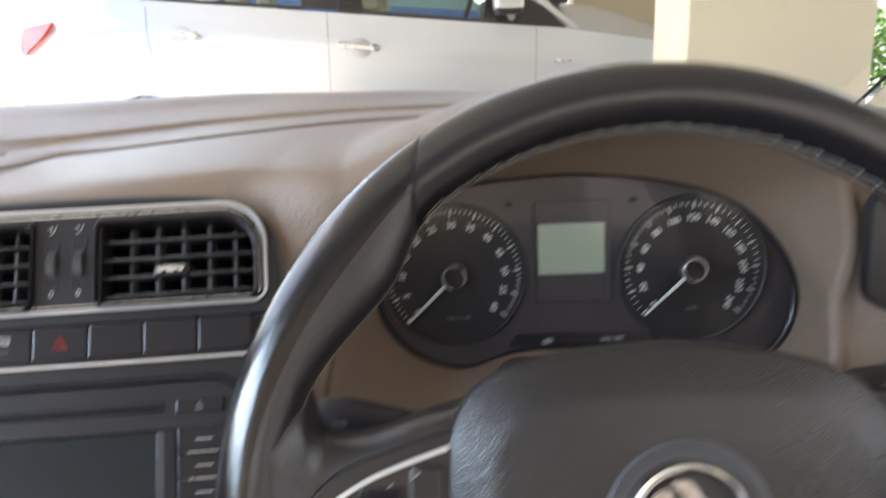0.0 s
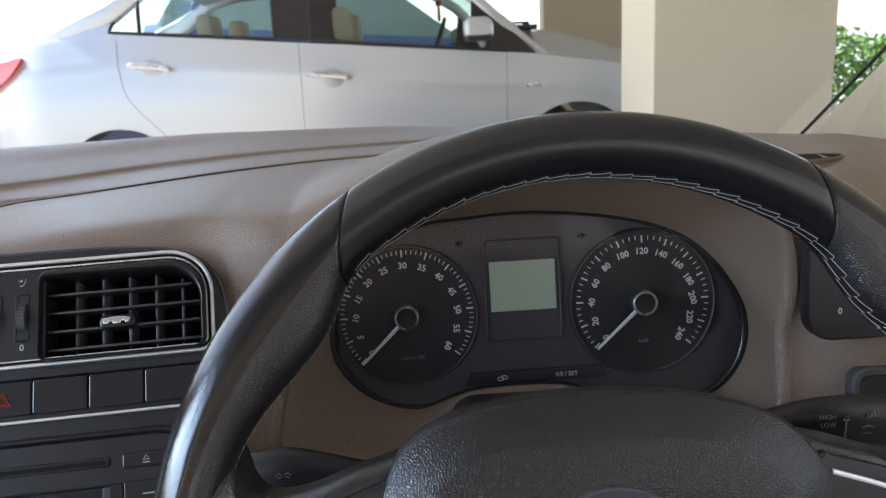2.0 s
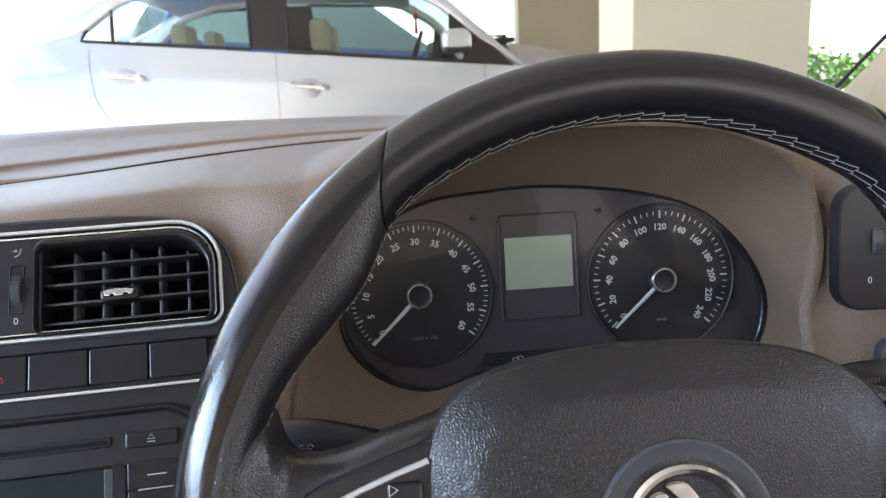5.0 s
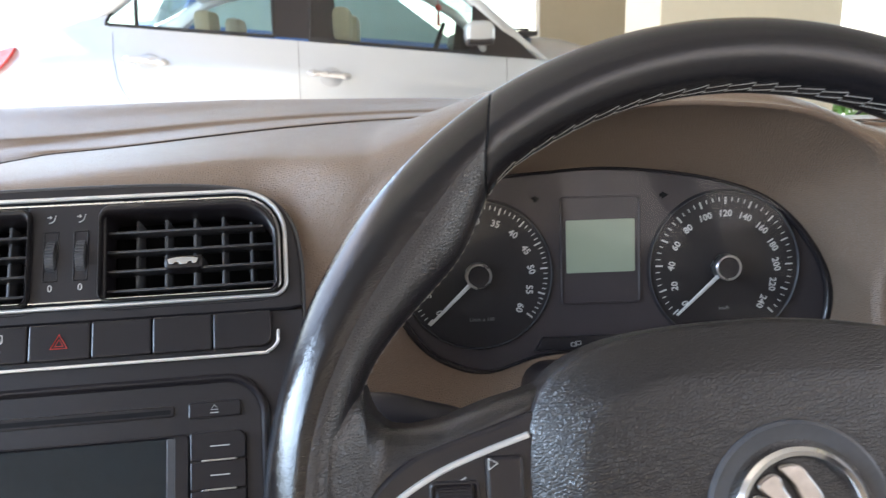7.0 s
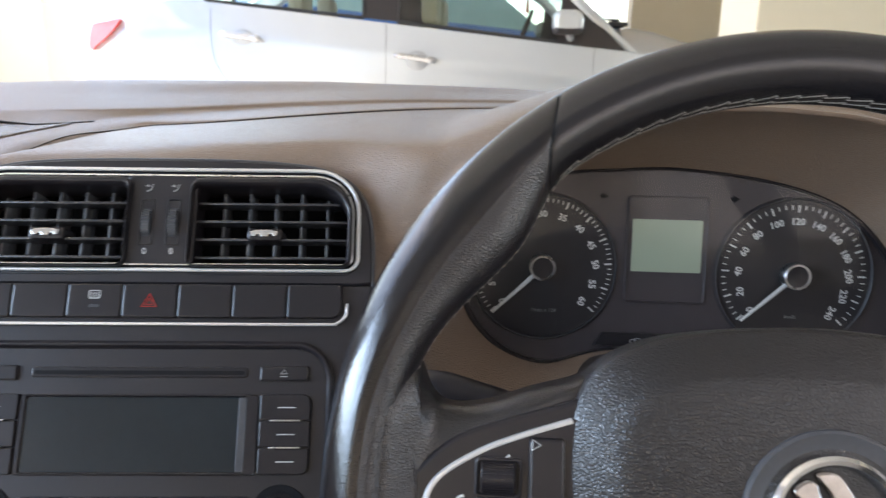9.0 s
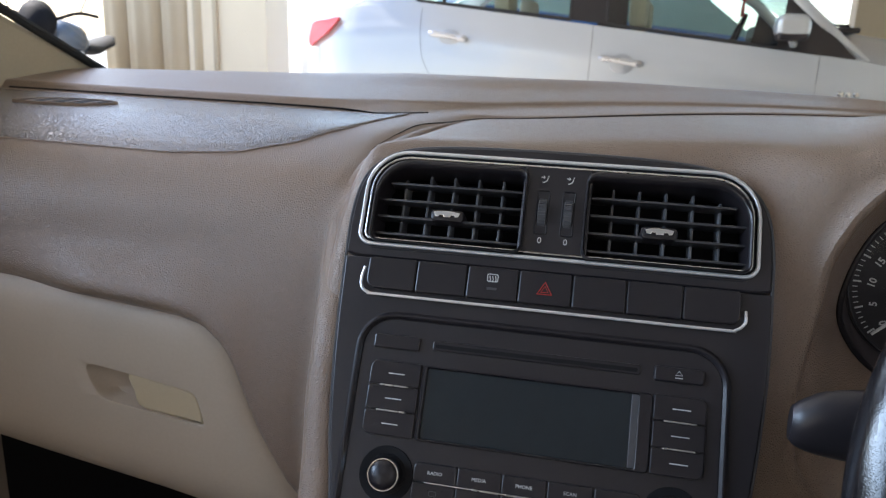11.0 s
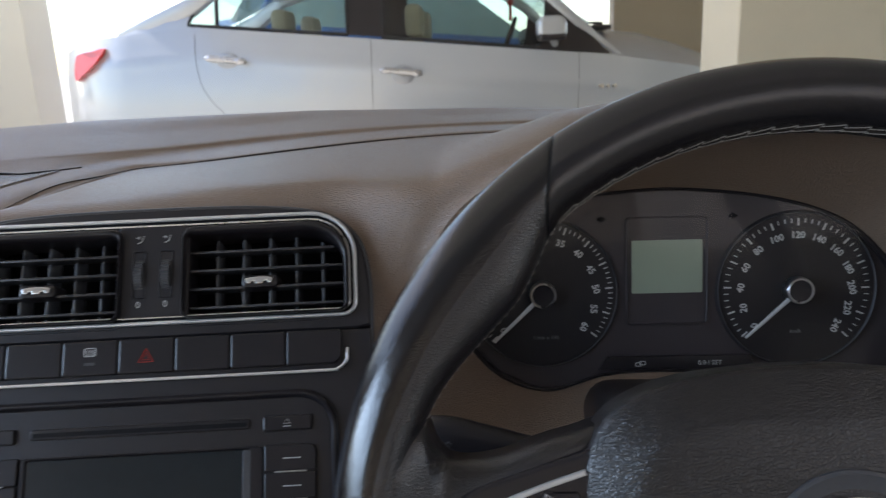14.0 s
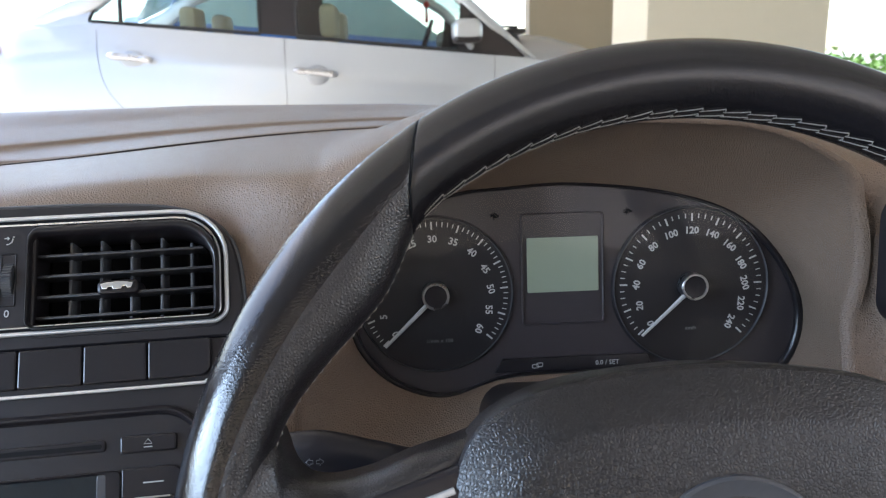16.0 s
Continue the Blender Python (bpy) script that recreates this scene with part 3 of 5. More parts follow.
def gauge(name, c, r, rt, a0, a1, major, minor, numbers, unit, unit_at):
    dial = part(name, lathe(B(), [(r + 0.0015, 0.0), (r + 0.001, 0.0018), (r, 0.0022), (r - 0.0008, 0.0010), (0.004, 0.0008)], 64, Matrix.Translation((c[0], c[1], 0))), DIAL, cluster, "round black gauge face")
    bm = B()
    lathe(bm, [(r - 0.0006, 0.0018), (r, 0.0028), (r + 0.0006, 0.0018)], 64, Matrix.Translation((c[0], c[1], 0)), False)
    part("gauge_ring", bm, GREY, dial)
    bm = B()
    steps = major * minor
    for k in range(steps + 1):
        a = a0 + (a1 - a0) * k / steps
        long = k % minor == 0
        m = Matrix.Translation((*polar(rt - (0.0026 if long else 0.0016), a, c), 0.0012)) @ pose(0, 0, 0, 0, 0, a)
        bmesh.ops.create_cube(bm, size=1, matrix=m @ Matrix.Diagonal((0.0052 if long else 0.003, 0.0011 if long else 0.0006, 0.0003, 1)))
    part("scale_mark", bm, WHITE, dial, "white scale marks", smooth=False)
    for k, text in enumerate(numbers):
        a = a0 + (a1 - a0) * k / (len(numbers) - 1)
        turn = (a - 90) * 0.85
        lettering("numeral", text, 0.0066, Matrix.Translation((*polar(rt - 0.0118, a, c), 0.0012)) @ pose(0, 0, 0, 0, 0, turn), WHITE, dial, bold=0.00016)
    lettering("unit_text", unit, 0.0038, Matrix.Translation((c[0] + unit_at[0], c[1] + unit_at[1], 0.0012)), FADED, dial)
    tip, tail = polar(rt - 0.001, a0 + 1, c), polar(0.004, a0 + 181, c)
    bm = B()
    tube(bm, [(*tail, 0.007), (*c, 0.007), (*tip, 0.0055)], [0.0017, 0.0017, 0.0010], 6, flat=0.5)
    part("needle", bm, WHITE, dial, "white pointer")
    hub = part("hub", lathe(B(), [(0.0092, 0.001), (0.0092, 0.0095), (0.0086, 0.0102), (0.0078, 0.0102), (0.0074, 0.0092)], 32, Matrix.Translation((*c, 0)), False), SATIN, dial, "chrome hub ring")
    part("hub_cap", lathe(B(), [(0.0075, 0.006), (0.0075, 0.0094), (0.006, 0.0092), (0.0, 0.009)], 32, Matrix.Translation((*c, 0))), BLACK2, dial)


gauge("tachometer", (-0.089, 0.0), 0.0525, 0.0497, 223, -40, 12, 5, ["0", "5", "10", "15", "20", "25", "30", "35", "40", "45", "50", "55", "60"], "1/min x 100", (0.002, -0.032))
gauge("speedometer", (0.0875, -0.0005), 0.0540, 0.0497, 222, -44, 12, 4, ["0", "20", "40", "60", "80", "100", "120", "140", "160", "180", "200", "220", "240"], "km/h", (0.0, -0.030))
bm = B()
frame_ring(bm, rrect(0.057, 0.077, 0.003, 4, -0.0015, 0.0145), rrect(0.054, 0.074, 0.002, 4, -0.0015, 0.0145), 0.0, 0.0024, 0.0006)
part("display_surround", bm, CLUSTER, cluster)
part("display_recess", slab(B(), rrect(0.0545, 0.0745, 0.002, 4, -0.0015, 0.0145), 0.0, 0.0008, 0.0002), CLUSTER, cluster)
part("display", slab(B(), rrect(0.049, 0.0375, 0.0008, 2, -0.0015, 0.0175), 0.0005, 0.0016, 0.0002), LCD, cluster, "pale green-grey blank liquid crystal display")
part("lower_bar", slab(B(), [(-0.05, -0.056), (0.06, -0.056), (0.056, -0.0465), (-0.044, -0.0465)], 0.0, 0.0035, 0.001), BLACK2, cluster, "glossy black strip below the display")
lettering("print", "0.0 / SET", 0.0046, pose(0.028, -0.0515, 0.0036), WHITE, cluster)
bm = B()
for dx in (0, 0.003):
    frame_ring(bm, rrect(0.0045, 0.003, 0.0008, 2, -0.022 + dx, -0.052 + dx * 0.3), rrect(0.0035, 0.002, 0.0005, 2, -0.022 + dx, -0.052 + dx * 0.3), 0.0034, 0.0038, 0.0001)
part("icon", bm, WHITE, cluster)
for sx in (-0.047, 0.044):
    bm = B()
    tube(bm, [(sx - 0.003, 0.052, 0.0), (sx + 0.0005, 0.052, 0.0)], 0.0012, 6, flat=0.4)
    lathe(bm, [(0.0032, -0.001), (0.0032, 0.0004), (0.0, 0.0005)], 3, Matrix.Translation((sx + 0.0005, 0.052, 0)))
    part("turn_arrow", bm, DARK, cluster, "unlit arrow lamp", smooth=False)
lens = part("lens", slab(B(), [p * 0.97 for p in by_angle(BEZEL, (0, 0), 160)], 0.0125, 0.0135, 0.0003), LENS, cluster, "clear cover lens")
lens.visible_shadow = False

# ---- centre console ----
console = thing("centre_console", "black plastic centre console panel with chrome-edged vents", "console panel", MK)
PANEL = spline([(0.0, 0.060), (-0.07, 0.0585), (-0.105, 0.053), (-0.125, 0.037), (-0.1315, 0.012), (-0.1315, -0.024), (-0.129, -0.08), (-0.124, -0.13), (-0.116, -0.18), (-0.108, -0.26), (0.0, -0.265), (0.113, -0.26), (0.122, -0.18), (0.130, -0.12), (0.1345, -0.07), (0.1355, -0.027), (0.135, 0.010), (0.128, 0.036), (0.108, 0.052), (0.07, 0.0585)], 6, True)
low = [p for p in PANEL if p[1] < -0.0219]
part("panel", slab(B(), [Vector((-0.1316, -0.0219))] + low + [Vector((0.1355, -0.0219))], -0.012, 0.0, 0.0008, 3), BLACK, console)
bm = B()
tube(bm, [(p[0] * 1.006, p[1] * 1.004 if p[1] > -0.2 else p[1], -0.002) for p in PANEL], 0.0011, 6, True)
part("panel_edge", bm, GREY, console, "thin grey edge line")
up_out = sorted([Vector((0.1355, -0.0213)), Vector((-0.1316, -0.0213))] + [p for p in PANEL if p[1] > -0.0213], key=lambda p: math.atan2(p[0] - 0.0015, -(p[1] - 0.0198)))[::-1]
bm = B()
frame_ring(bm, by_angle(up_out, (0.0015, 0.0198), 240), by_angle(shrink(VENT_OUT, 0.004), (0.0015, 0.0198), 240), -0.012, 0.0, 0.0012)
part("upper_panel", bm, BLACK, console)
bm = B()
tube(bm, [(p[0], p[1], 0.0016) for p in shrink(VENT_OUT, 0.0010)], 0.0013, 10, True)
part("vent_frame", bm, SILVER_TRIM, console, "bright chrome frame round the two vents")
bm = B()
frame_ring(bm, shrink(VENT_OUT, 0.0015), shrink(VENT_OUT, 0.0042), -0.001, 0.0012, 0.0003)
part("vent_frame_inner", bm, DARK, console)
bm = B()
tube(bm, [(p[0], p[1], 0.0014) for p in shrink(VENT_OUT, 0.0046)], 0.0007, 8, True)
part("vent_frame_inner", bm, SATIN, console)
part("vent_field", slab(B(), rrect(0.044, 0.058, 0.002, 3, 0.0030, 0.0195), -0.001, 0.0024, 0.0012), BLACK, console)


def air_vent(cx, flip):
    """A hooded grille with four slats, five upright vanes and a bright knob."""
    vent = thing("air_vent", "black air vent with level slats, upright vanes and a chrome-tipped knob", "air vent", MK @ Matrix.Translation((cx, 0.0180, 0)), "console vents")
    rs = (0.006, 0.005, 0.007, 0.025) if flip else (0.005, 0.006, 0.025, 0.007)
    out = rrect(0.102, 0.0580, rs, 7)
    # the hood: thick and rounded above, thin below
    hole = rrect(0.0965, 0.0505, [max(0.004, r - 0.003) for r in rs], 7, 0.0006 if flip else -0.0006, -0.0023)
    bm = B()
    rings = []
    for t, z in ((0.0, -0.006), (0.0, 0.0030), (0.06, 0.0046), (0.2, 0.0060), (0.45, 0.0068), (0.7, 0.0062), (0.9, 0.0044), (1.0, 0.0022), (1.03, -0.022)):
        rings.append([(*p.lerp(q, t), z) for p, q in zip(out, hole)])
    ring_strip(bm, rings + [rings[0]])
    part("housing", bm, BLACK2, vent, "rounded black hood", sharp=60)
    bm = B()
    frame_ring(bm, shrink(out, -0.0045), shrink(out, 0.0005), -0.004, 0.0004, 0.0003)
    part("rim_plate", bm, BLACK, vent)
    # the duct's deep shade, put in as a near-black sheet behind the vanes
    part("opening_shade", slab(B(), shrink(out, 0.0005), -0.034, -0.030, 0.0005), DARK, vent)
    for k in range(4):
        y = -0.0222 + 0.0117 * k
        bm = B()
        cut = 0.006 if k == 3 else 0.0
        a0, a1 = (-0.048 + (cut if flip else 0), 0.048 - (0 if flip else cut))
        box(bm, a0, a1, y - 0.0009, y + 0.0009, -0.014, -0.0012, 0.0007)
        part("slat", bm, SLAT, vent)
    for k in range(5):
        x = -0.0333 + 0.0167 * k
        bm = B()
        box(bm, x - 0.0009, x + 0.0009, -0.0265, 0.0225 - (0.004 if (k == 0 and flip) or (k == 4 and not flip) else 0), -0.026, -0.0105, 0.0006)
        part("vane", bm, VANE, vent)
    kx = 0.0 if flip else -0.0040
    knob = part("knob", slab(B(), rrect(0.0225, 0.0080, 0.003, 4, kx, -0.0076), -0.012, 0.0020, 0.002), BLACK2, vent)
    bm = B()
    top = [(-0.0088, 0.0012), (-0.0050, 0.0020), (0.0, 0.0023), (0.0050, 0.0020), (0.0088, 0.0012), (0.0078, -0.0016), (0.0055, -0.0018), (0.0050, -0.0006), (0.0030, -0.0007), (0.0026, -0.0020), (-0.0020, -0.0021), (-0.0024, -0.0008), (-0.0046, -0.0007), (-0.0050, -0.0019), (-0.0078, -0.0017)]
    slab(bm, [(x + kx, y - 0.0074) for x, y in top[::-1]], 0.001, 0.0040, 0.0004)
    part("knob_tip", bm, CHROME, knob, "chrome insert")
    return vent


air_vent(-0.0668, True)
air_vent(0.0722, False)
for cx in (-0.0052, 0.0112):
    tw = thing("vent_thumbwheel", "ribbed black thumbwheel between the vents", "thumbwheel", MK @ Matrix.Translation((cx, 0.0175, 0.0)), "vent thumbwheels")
    bm = B()
    frame_ring(bm, rrect(0.0085, 0.030, 0.001, 3), rrect(0.0066, 0.028, 0.0006, 3), 0.0, 0.0030, 0.0004)
    part("surround", bm, BLACK, tw)
    bm = B()
    lathe(bm, [(0.0115, -0.0028), (0.0122, -0.0024), (0.0122, 0.0024), (0.0115, 0.0028)], 40, pose(0, 0, -0.0065, 0, 90, 0))
    for k in range(40):
        m = pose(0, 0, -0.0065, 9 * k, 0, 0) @ Matrix.Translation((0, 0, 0.0124))
        bmesh.ops.create_cube(bm, size=1, matrix=m @ Matrix.Diagonal((0.0046, 0.0009, 0.0008, 1)))
    part("wheel", bm, GREY, tw)
    lettering("numeral", "0", 0.0058, pose(0, -0.0188, 0.0026), WHITE, tw)
    bm = B()
    tube(bm, [(-0.0036, 0.0238, 0.0026), (-0.0010, 0.0238, 0.0026)], 0.0004, 5)
    tube(bm, [(-0.0016, 0.0250, 0.0026), (-0.0004, 0.0238, 0.0026), (-0.0016, 0.0226, 0.0026)], 0.0004, 5)
    tube(bm, [(0.0022, 0.0236, 0.0026), (0.0015, 0.0208, 0.0026), (-0.0008, 0.0192, 0.0026), (-0.0022, 0.0192, 0.0026)], 0.0005, 5)
    bmesh.ops.create_icosphere(bm, subdivisions=1, radius=0.0007, matrix=Matrix.Translation((0.0026, 0.0247, 0.0026)))
    bmesh.ops.transform(bm, matrix=Matrix.Translation((0, 0.0058, 0)) @ Matrix.Diagonal((0.75, 0.75, 1, 1)), verts=bm.verts)
    part("icon", bm, WHITE, tw, "white airflow symbol")

# switch strip with its chrome tray
EDGES = (-0.1130, -0.0800, -0.0467, -0.0137, 0.0197, 0.0527, 0.0860, 0.1195)
for k, (a, b) in enumerate(zip(EDGES, EDGES[1:])):
    names = {2: "rear window heater switch with a white symbol", 3: "hazard switch with a red triangle"}
    sw = thing("dash_switch", "black " + names.get(k, "blank switch cap"), "switch", MK @ Matrix.Translation(((a + b) / 2 - 0.0014, -0.0322, 0)), "console switches")
    r = (0.006 if k == 0 else 0.0013, 0.006 if k == 6 else 0.0013, 0.002 if k == 6 else 0.0013, 0.002 if k == 0 else 0.0013)
    bm = B()
    slab(bm, rrect(b - a - 0.0007, 0.0205, r, 4), -0.002, 0.0042, 0.0010)
    part("cap", bm, BLACK2, sw)
    if k == 3:
        for q, w in ((0.0052, 0.0005), (0.0026, 0.00035)):
            bm = B()
            tri = [(q * math.cos(radians(90 + 120 * j)), q * math.sin(radians(90 + 120 * j)) - 0.0012, 0.0043) for j in range(3)]
            tube(bm, tri, w, 5, True)
            part("symbol", bm, RED, sw, "red warning triangle")
    if k == 2:
        bm = B()
        frame_ring(bm, rrect(0.0072, 0.0052, 0.0012, 3, 0, 0.0035), rrect(0.0062, 0.0042, 0.0009, 3, 0, 0.0035), 0.004, 0.0045, 0.0001)
        for j in (-1, 0, 1):
            tube(bm, [(j * 0.0018, 0.0008, 0.0043), (j * 0.0018 + 0.0004, 0.0025, 0.0043), (j * 0.0018 - 0.0002, 0.0048, 0.0043)], 0.0003, 5)
        part("symbol", bm, WHITE, sw)
        part("indicator", slab(B(), rrect(0.0062, 0.0016, 0.0004, 2, 0, -0.0035), 0.004, 0.0044, 0.0001), GREY, sw)
bm = B()
tube(bm, spline([(-0.1148, -0.0290, 0.0028), (-0.1160, -0.036, 0.0028), (-0.1150, -0.0425, 0.0028), (-0.110, -0.0458, 0.0028), (-0.10, -0.0463, 0.0028), (0.0, -0.0463, 0.0028), (0.105, -0.0463, 0.0028), (0.117, -0.0455, 0.0028), (0.1222, -0.041, 0.0028), (0.1227, -0.0365, 0.0024), (0.1228, -0.0335, 0.0010)], 6), 0.0010, 8)
bmesh.ops.translate(bm, vec=(-0.0016, 0, 0), verts=bm.verts)
part("switch_tray_trim", bm, SILVER_TRIM, console, "chrome strip under the switches")

# ---- radio ----
radio = thing("car_radio", "black car radio with a blank screen and two knobs", "radio", MK @ Matrix.Translation((-0.0047, 0.0, 0.0)))
FACE = rrect(0.2215, 0.150, (0.008, 0.008, 0.020, 0.020), 8, 0.0048, -0.1355)
bm = B()
frame_ring(bm, shrink(FACE, -0.0040), shrink(FACE, 0.0004), -0.002, 0.0034, 0.0017)
part("surround", bm, BLACK2, radio)
bm = B()
hole = rrect(0.140, 0.0462, 0.003, 4, 0.006, -0.1113)
slab(bm, FACE, -0.004, 0.0012, 0.0010)
part("face", bm, BLACK, radio)
part("slot_rim", slab(B(), rrect(0.128, 0.0062, 0.002, 4, 0.004, -0.0752), 0.0, 0.0022, 0.0008), BLACK2, radio)
part("disc_slot", slab(B(), rrect(0.124, 0.0024, 0.001, 3, 0.004, -0.0755), 0.001, 0.00245, 0.0001), DARK, radio, "long thin disc slot")
for x, w, name in ((-0.083, 0.030, ""), (0.0898, 0.0285, "eject")):
    key = part("upper_key", slab(B(), rrect(w, 0.0088, 0.0012, 3, x, -0.0758), 0.0, 0.0034, 0.0010), BLACK2, radio)
    if name:
        bm = B()
        tube(bm, [(x - 0.002, -0.0760, 0.0035), (x + 0.002, -0.0760, 0.0035), (x, -0.0735, 0.0035)], 0.00032, 5, True)
        tube(bm, [(x - 0.0022, -0.0776, 0.0035), (x + 0.0022, -0.0776, 0.0035)], 0.00032, 5)
        part("eject_symbol", bm, WHITE, key)
bm = B()
frame_ring(bm, hole, rrect(0.1285, 0.0432, 0.0015, 4, 0.0035, -0.1113), 0.0, 0.0030, 0.0008)
part("screen_frame", bm, BLACK2, radio)
part("screen", slab(B(), rrect(0.1285, 0.043, 0.0015, 4, 0.0035, -0.1113), 0.0, 0.0018, 0.0003), SCREEN, radio, "blank dark blue-grey screen")
part("screen_side", slab(B(), rrect(0.0075, 0.0425, 0.0005, 2, 0.0676, -0.1112), 0.001, 0.0026, 0.0004), GREY, radio)
for side, x0, x1 in ((-1, -0.0975, -0.0650), (1, 0.0765, 0.1065)):
    for k in range(3):
        y = -0.0955 - 0.0155 * k
        rs = [0.0011] * 4
        if k == 0:
            rs[3 if side < 0 else 2] = 0.005
        if k == 2:
            rs[0 if side < 0 else 1] = 0.005
        key = part("side_key", slab(B(), rrect(x1 - x0, 0.0150, rs, 4, (x0 + x1) / 2, y), 0.0, 0.0034, 0.0007), BLACK2, radio)
        part("key_mark", slab(B(), rrect(0.0105, 0.0007, 0.0003, 2, (x0 + x1) / 2 + 0.001, y - 0.0002), 0.003, 0.0036, 0.0001), WHITE, key, "short white line")
        if k < 2:
            part("key_bar", slab(B(), rrect(0.0185, 0.0010, 0.0004, 2, (x0 + x1) / 2 + 0.0005, y - 0.0077), 0.0, 0.0046, 0.0003), SATIN, key, "bright metal bar between keys")
for kx in (-0.0785, 0.0905):
    knob = part("knob_well", lathe(B(), [(0.0172, 0.0), (0.0168, 0.0018), (0.0150, 0.0016), (0.0125, 0.0009)], 40, Matrix.Translation((kx, -0.1565, 0.0003))), DARK, radio)
    part("knob_ring", lathe(B(), [(0.0104, 0.0), (0.0103, 0.0085), (0.0097, 0.0098), (0.0089, 0.0098), (0.0086, 0.0090)], 40, Matrix.Translation((kx, -0.1565, 0.0)), False), CHROME, knob, "chrome ring")
    part("knob_cap", lathe(B(), [(0.0088, 0.002), (0.0088, 0.0090), (0.0080, 0.0104), (0.0050, 0.0118), (0.0, 0.0123)], 32, Matrix.Translation((kx, -0.1565, 0.0))), BLACK2, knob)
CUT = (-0.0615, -0.0345, -0.0075, 0.0195, 0.0465, 0.0735)
for k, (a, b) in enumerate(zip(CUT, CUT[1:])):
    for row in (0, 1):
        rs = [0.0011] * 4
        if k == 0:
            rs[3 if row == 0 else 0] = 0.003
        if k == 4:
            rs[2 if row == 0 else 1] = 0.003
        key = part("lower_key", slab(B(), rrect(b - a - 0.0006, 0.0112, rs, 3, (a + b) / 2, -0.1520 - 0.0118 * row), 0.0, 0.0032, 0.0007), BLACK2, radio)
        if row == 0:
            lettering("key_text", ("RADIO", "MEDIA", "PHONE", "SCAN", "MENU")[k], 0.0030, pose((a + b) / 2, -0.1520, 0.0033), WHITE, key)
        elif k < 3:
            bm = B()
            frame_ring(bm, rrect(0.0046, 0.0032, 0.0006, 2, (a + b) / 2, -0.1638), rrect(0.0039, 0.0025, 0.0004, 2, (a + b) / 2, -0.1638), 0.003, 0.0034, 0.0001)
            part("key_symbol", bm, GREY, key)
part("key_line", slab(B(), rrect(0.124, 0.0010, 0.0004, 2, 0.0085, -0.15785), 0.001, 0.0042, 0.0003), SATIN, radio, "bright metal line")

# ---- glove box ----
MG = Matrix.Translation((-0.65, 0.418, 0.742)) @ pose(0, 0, 0, 90 - 8, 0, 0)
gb = thing("glove_box", "beige plastic glove box lid, closed, with a recessed latch", "glove box", MG)
LID = [(-1.03, 0.826), (-1.03, 0.685), (-0.90, 0.680), (-0.747, 0.668), (-0.635, 0.660), (-0.58, 0.655), (-0.500, 0.652), (-0.508, 0.675), (-0.520, 0.698), (-0.544, 0.734), (-0.557, 0.760), (-0.5645, 0.778), (-0.577, 0.797), (-0.598, 0.812), (-0.623, 0.818), (-0.674, 0.822), (-0.80, 0.825)]
LID = [(x + 0.65, z - 0.742) for x, z in LID]
LATCH_HOLE = [(-0.060, 0.014), (-0.056, 0.004), (-0.047, -0.007), (-0.035, -0.011), (0.0, -0.0135), (0.045, -0.0165), (0.053, -0.0165), (0.055, -0.0135), (0.050, 0.000), (0.045, 0.0075), (0.038, 0.0100), (0.0, 0.0135), (-0.04, 0.0165), (-0.055, 0.0170)]
outer, inner = by_angle(spline([(*p, 0) for p in LID], 3, True), (0, 0), 160), by_angle(spline([(*p, 0) for p in LATCH_HOLE], 3, True), (0, 0), 160)
bm = B()
mids = [[(*o.lerp(i, t), 0.012 * (1 - (1 - t) ** 6)) for o, i in zip(outer, inner)] for t in (0.02, 0.05, 0.1, 0.2, 0.35, 0.5, 0.7, 0.85, 0.95)]
ring_strip(bm, [[(*o, -0.02) for o in outer], [(*o, -0.002) for o in outer]] + mids + [[(*i, 0.0118) for i in inner], [(*(i * 0.985), 0.0112) for i in inner], [(*(i * 0.97), 0.009) for i in inner], [(*(i * 0.8), -0.003) for i in inner], [(*(i * 0.3), -0.007) for i in inner]])
part("lid", bm, BEIGE, gb, sharp=50)
HANDLE = spline([(-0.018, 0.0145, 0), (-0.013, 0.000, 0), (-0.006, -0.0115, 0), (0.02, -0.0140, 0), (0.049, -0.0160, 0), (0.0535, -0.0145, 0), (0.049, -0.001, 0), (0.0435, 0.0072, 0), (0.036, 0.0096, 0), (0.01, 0.0125, 0)], 4, True)
part("latch", slab(B(), HANDLE, -0.004, 0.0105, 0.0018, 3), LATCH, gb, "cream latch paddle")

# ---- steering wheel ----
TAU = 0.374
MW = Matrix(((1, 0, 0, -0.0020), (0, math.sin(TAU), -math.cos(TAU), 0.2355), (0, math.cos(TAU), math.sin(TAU), 0.8626), (0, 0, 0, 1)))
wheel = thing("steering_wheel", "black leather steering wheel with pale cross stitching and a padded hub", "steering wheel", MW)
RIM = 0.174


GRIP = [(0, 0.1602), (33, 0.1602), (38.5, 0.1600), (41, 0.1570), (44, 0.1535), (47, 0.1506), (50, 0.1492), (54, 0.1500), (58, 0.1520), (62, 0.1545), (66, 0.1572), (70, 0.1594), (75, 0.1602), (180, 0.1602)]


def grip_edge(a):
    """Where the grained grip begins round the section, at a degrees from the top."""
    return 105 - 8 * smooth01(62, 80, abs(a))


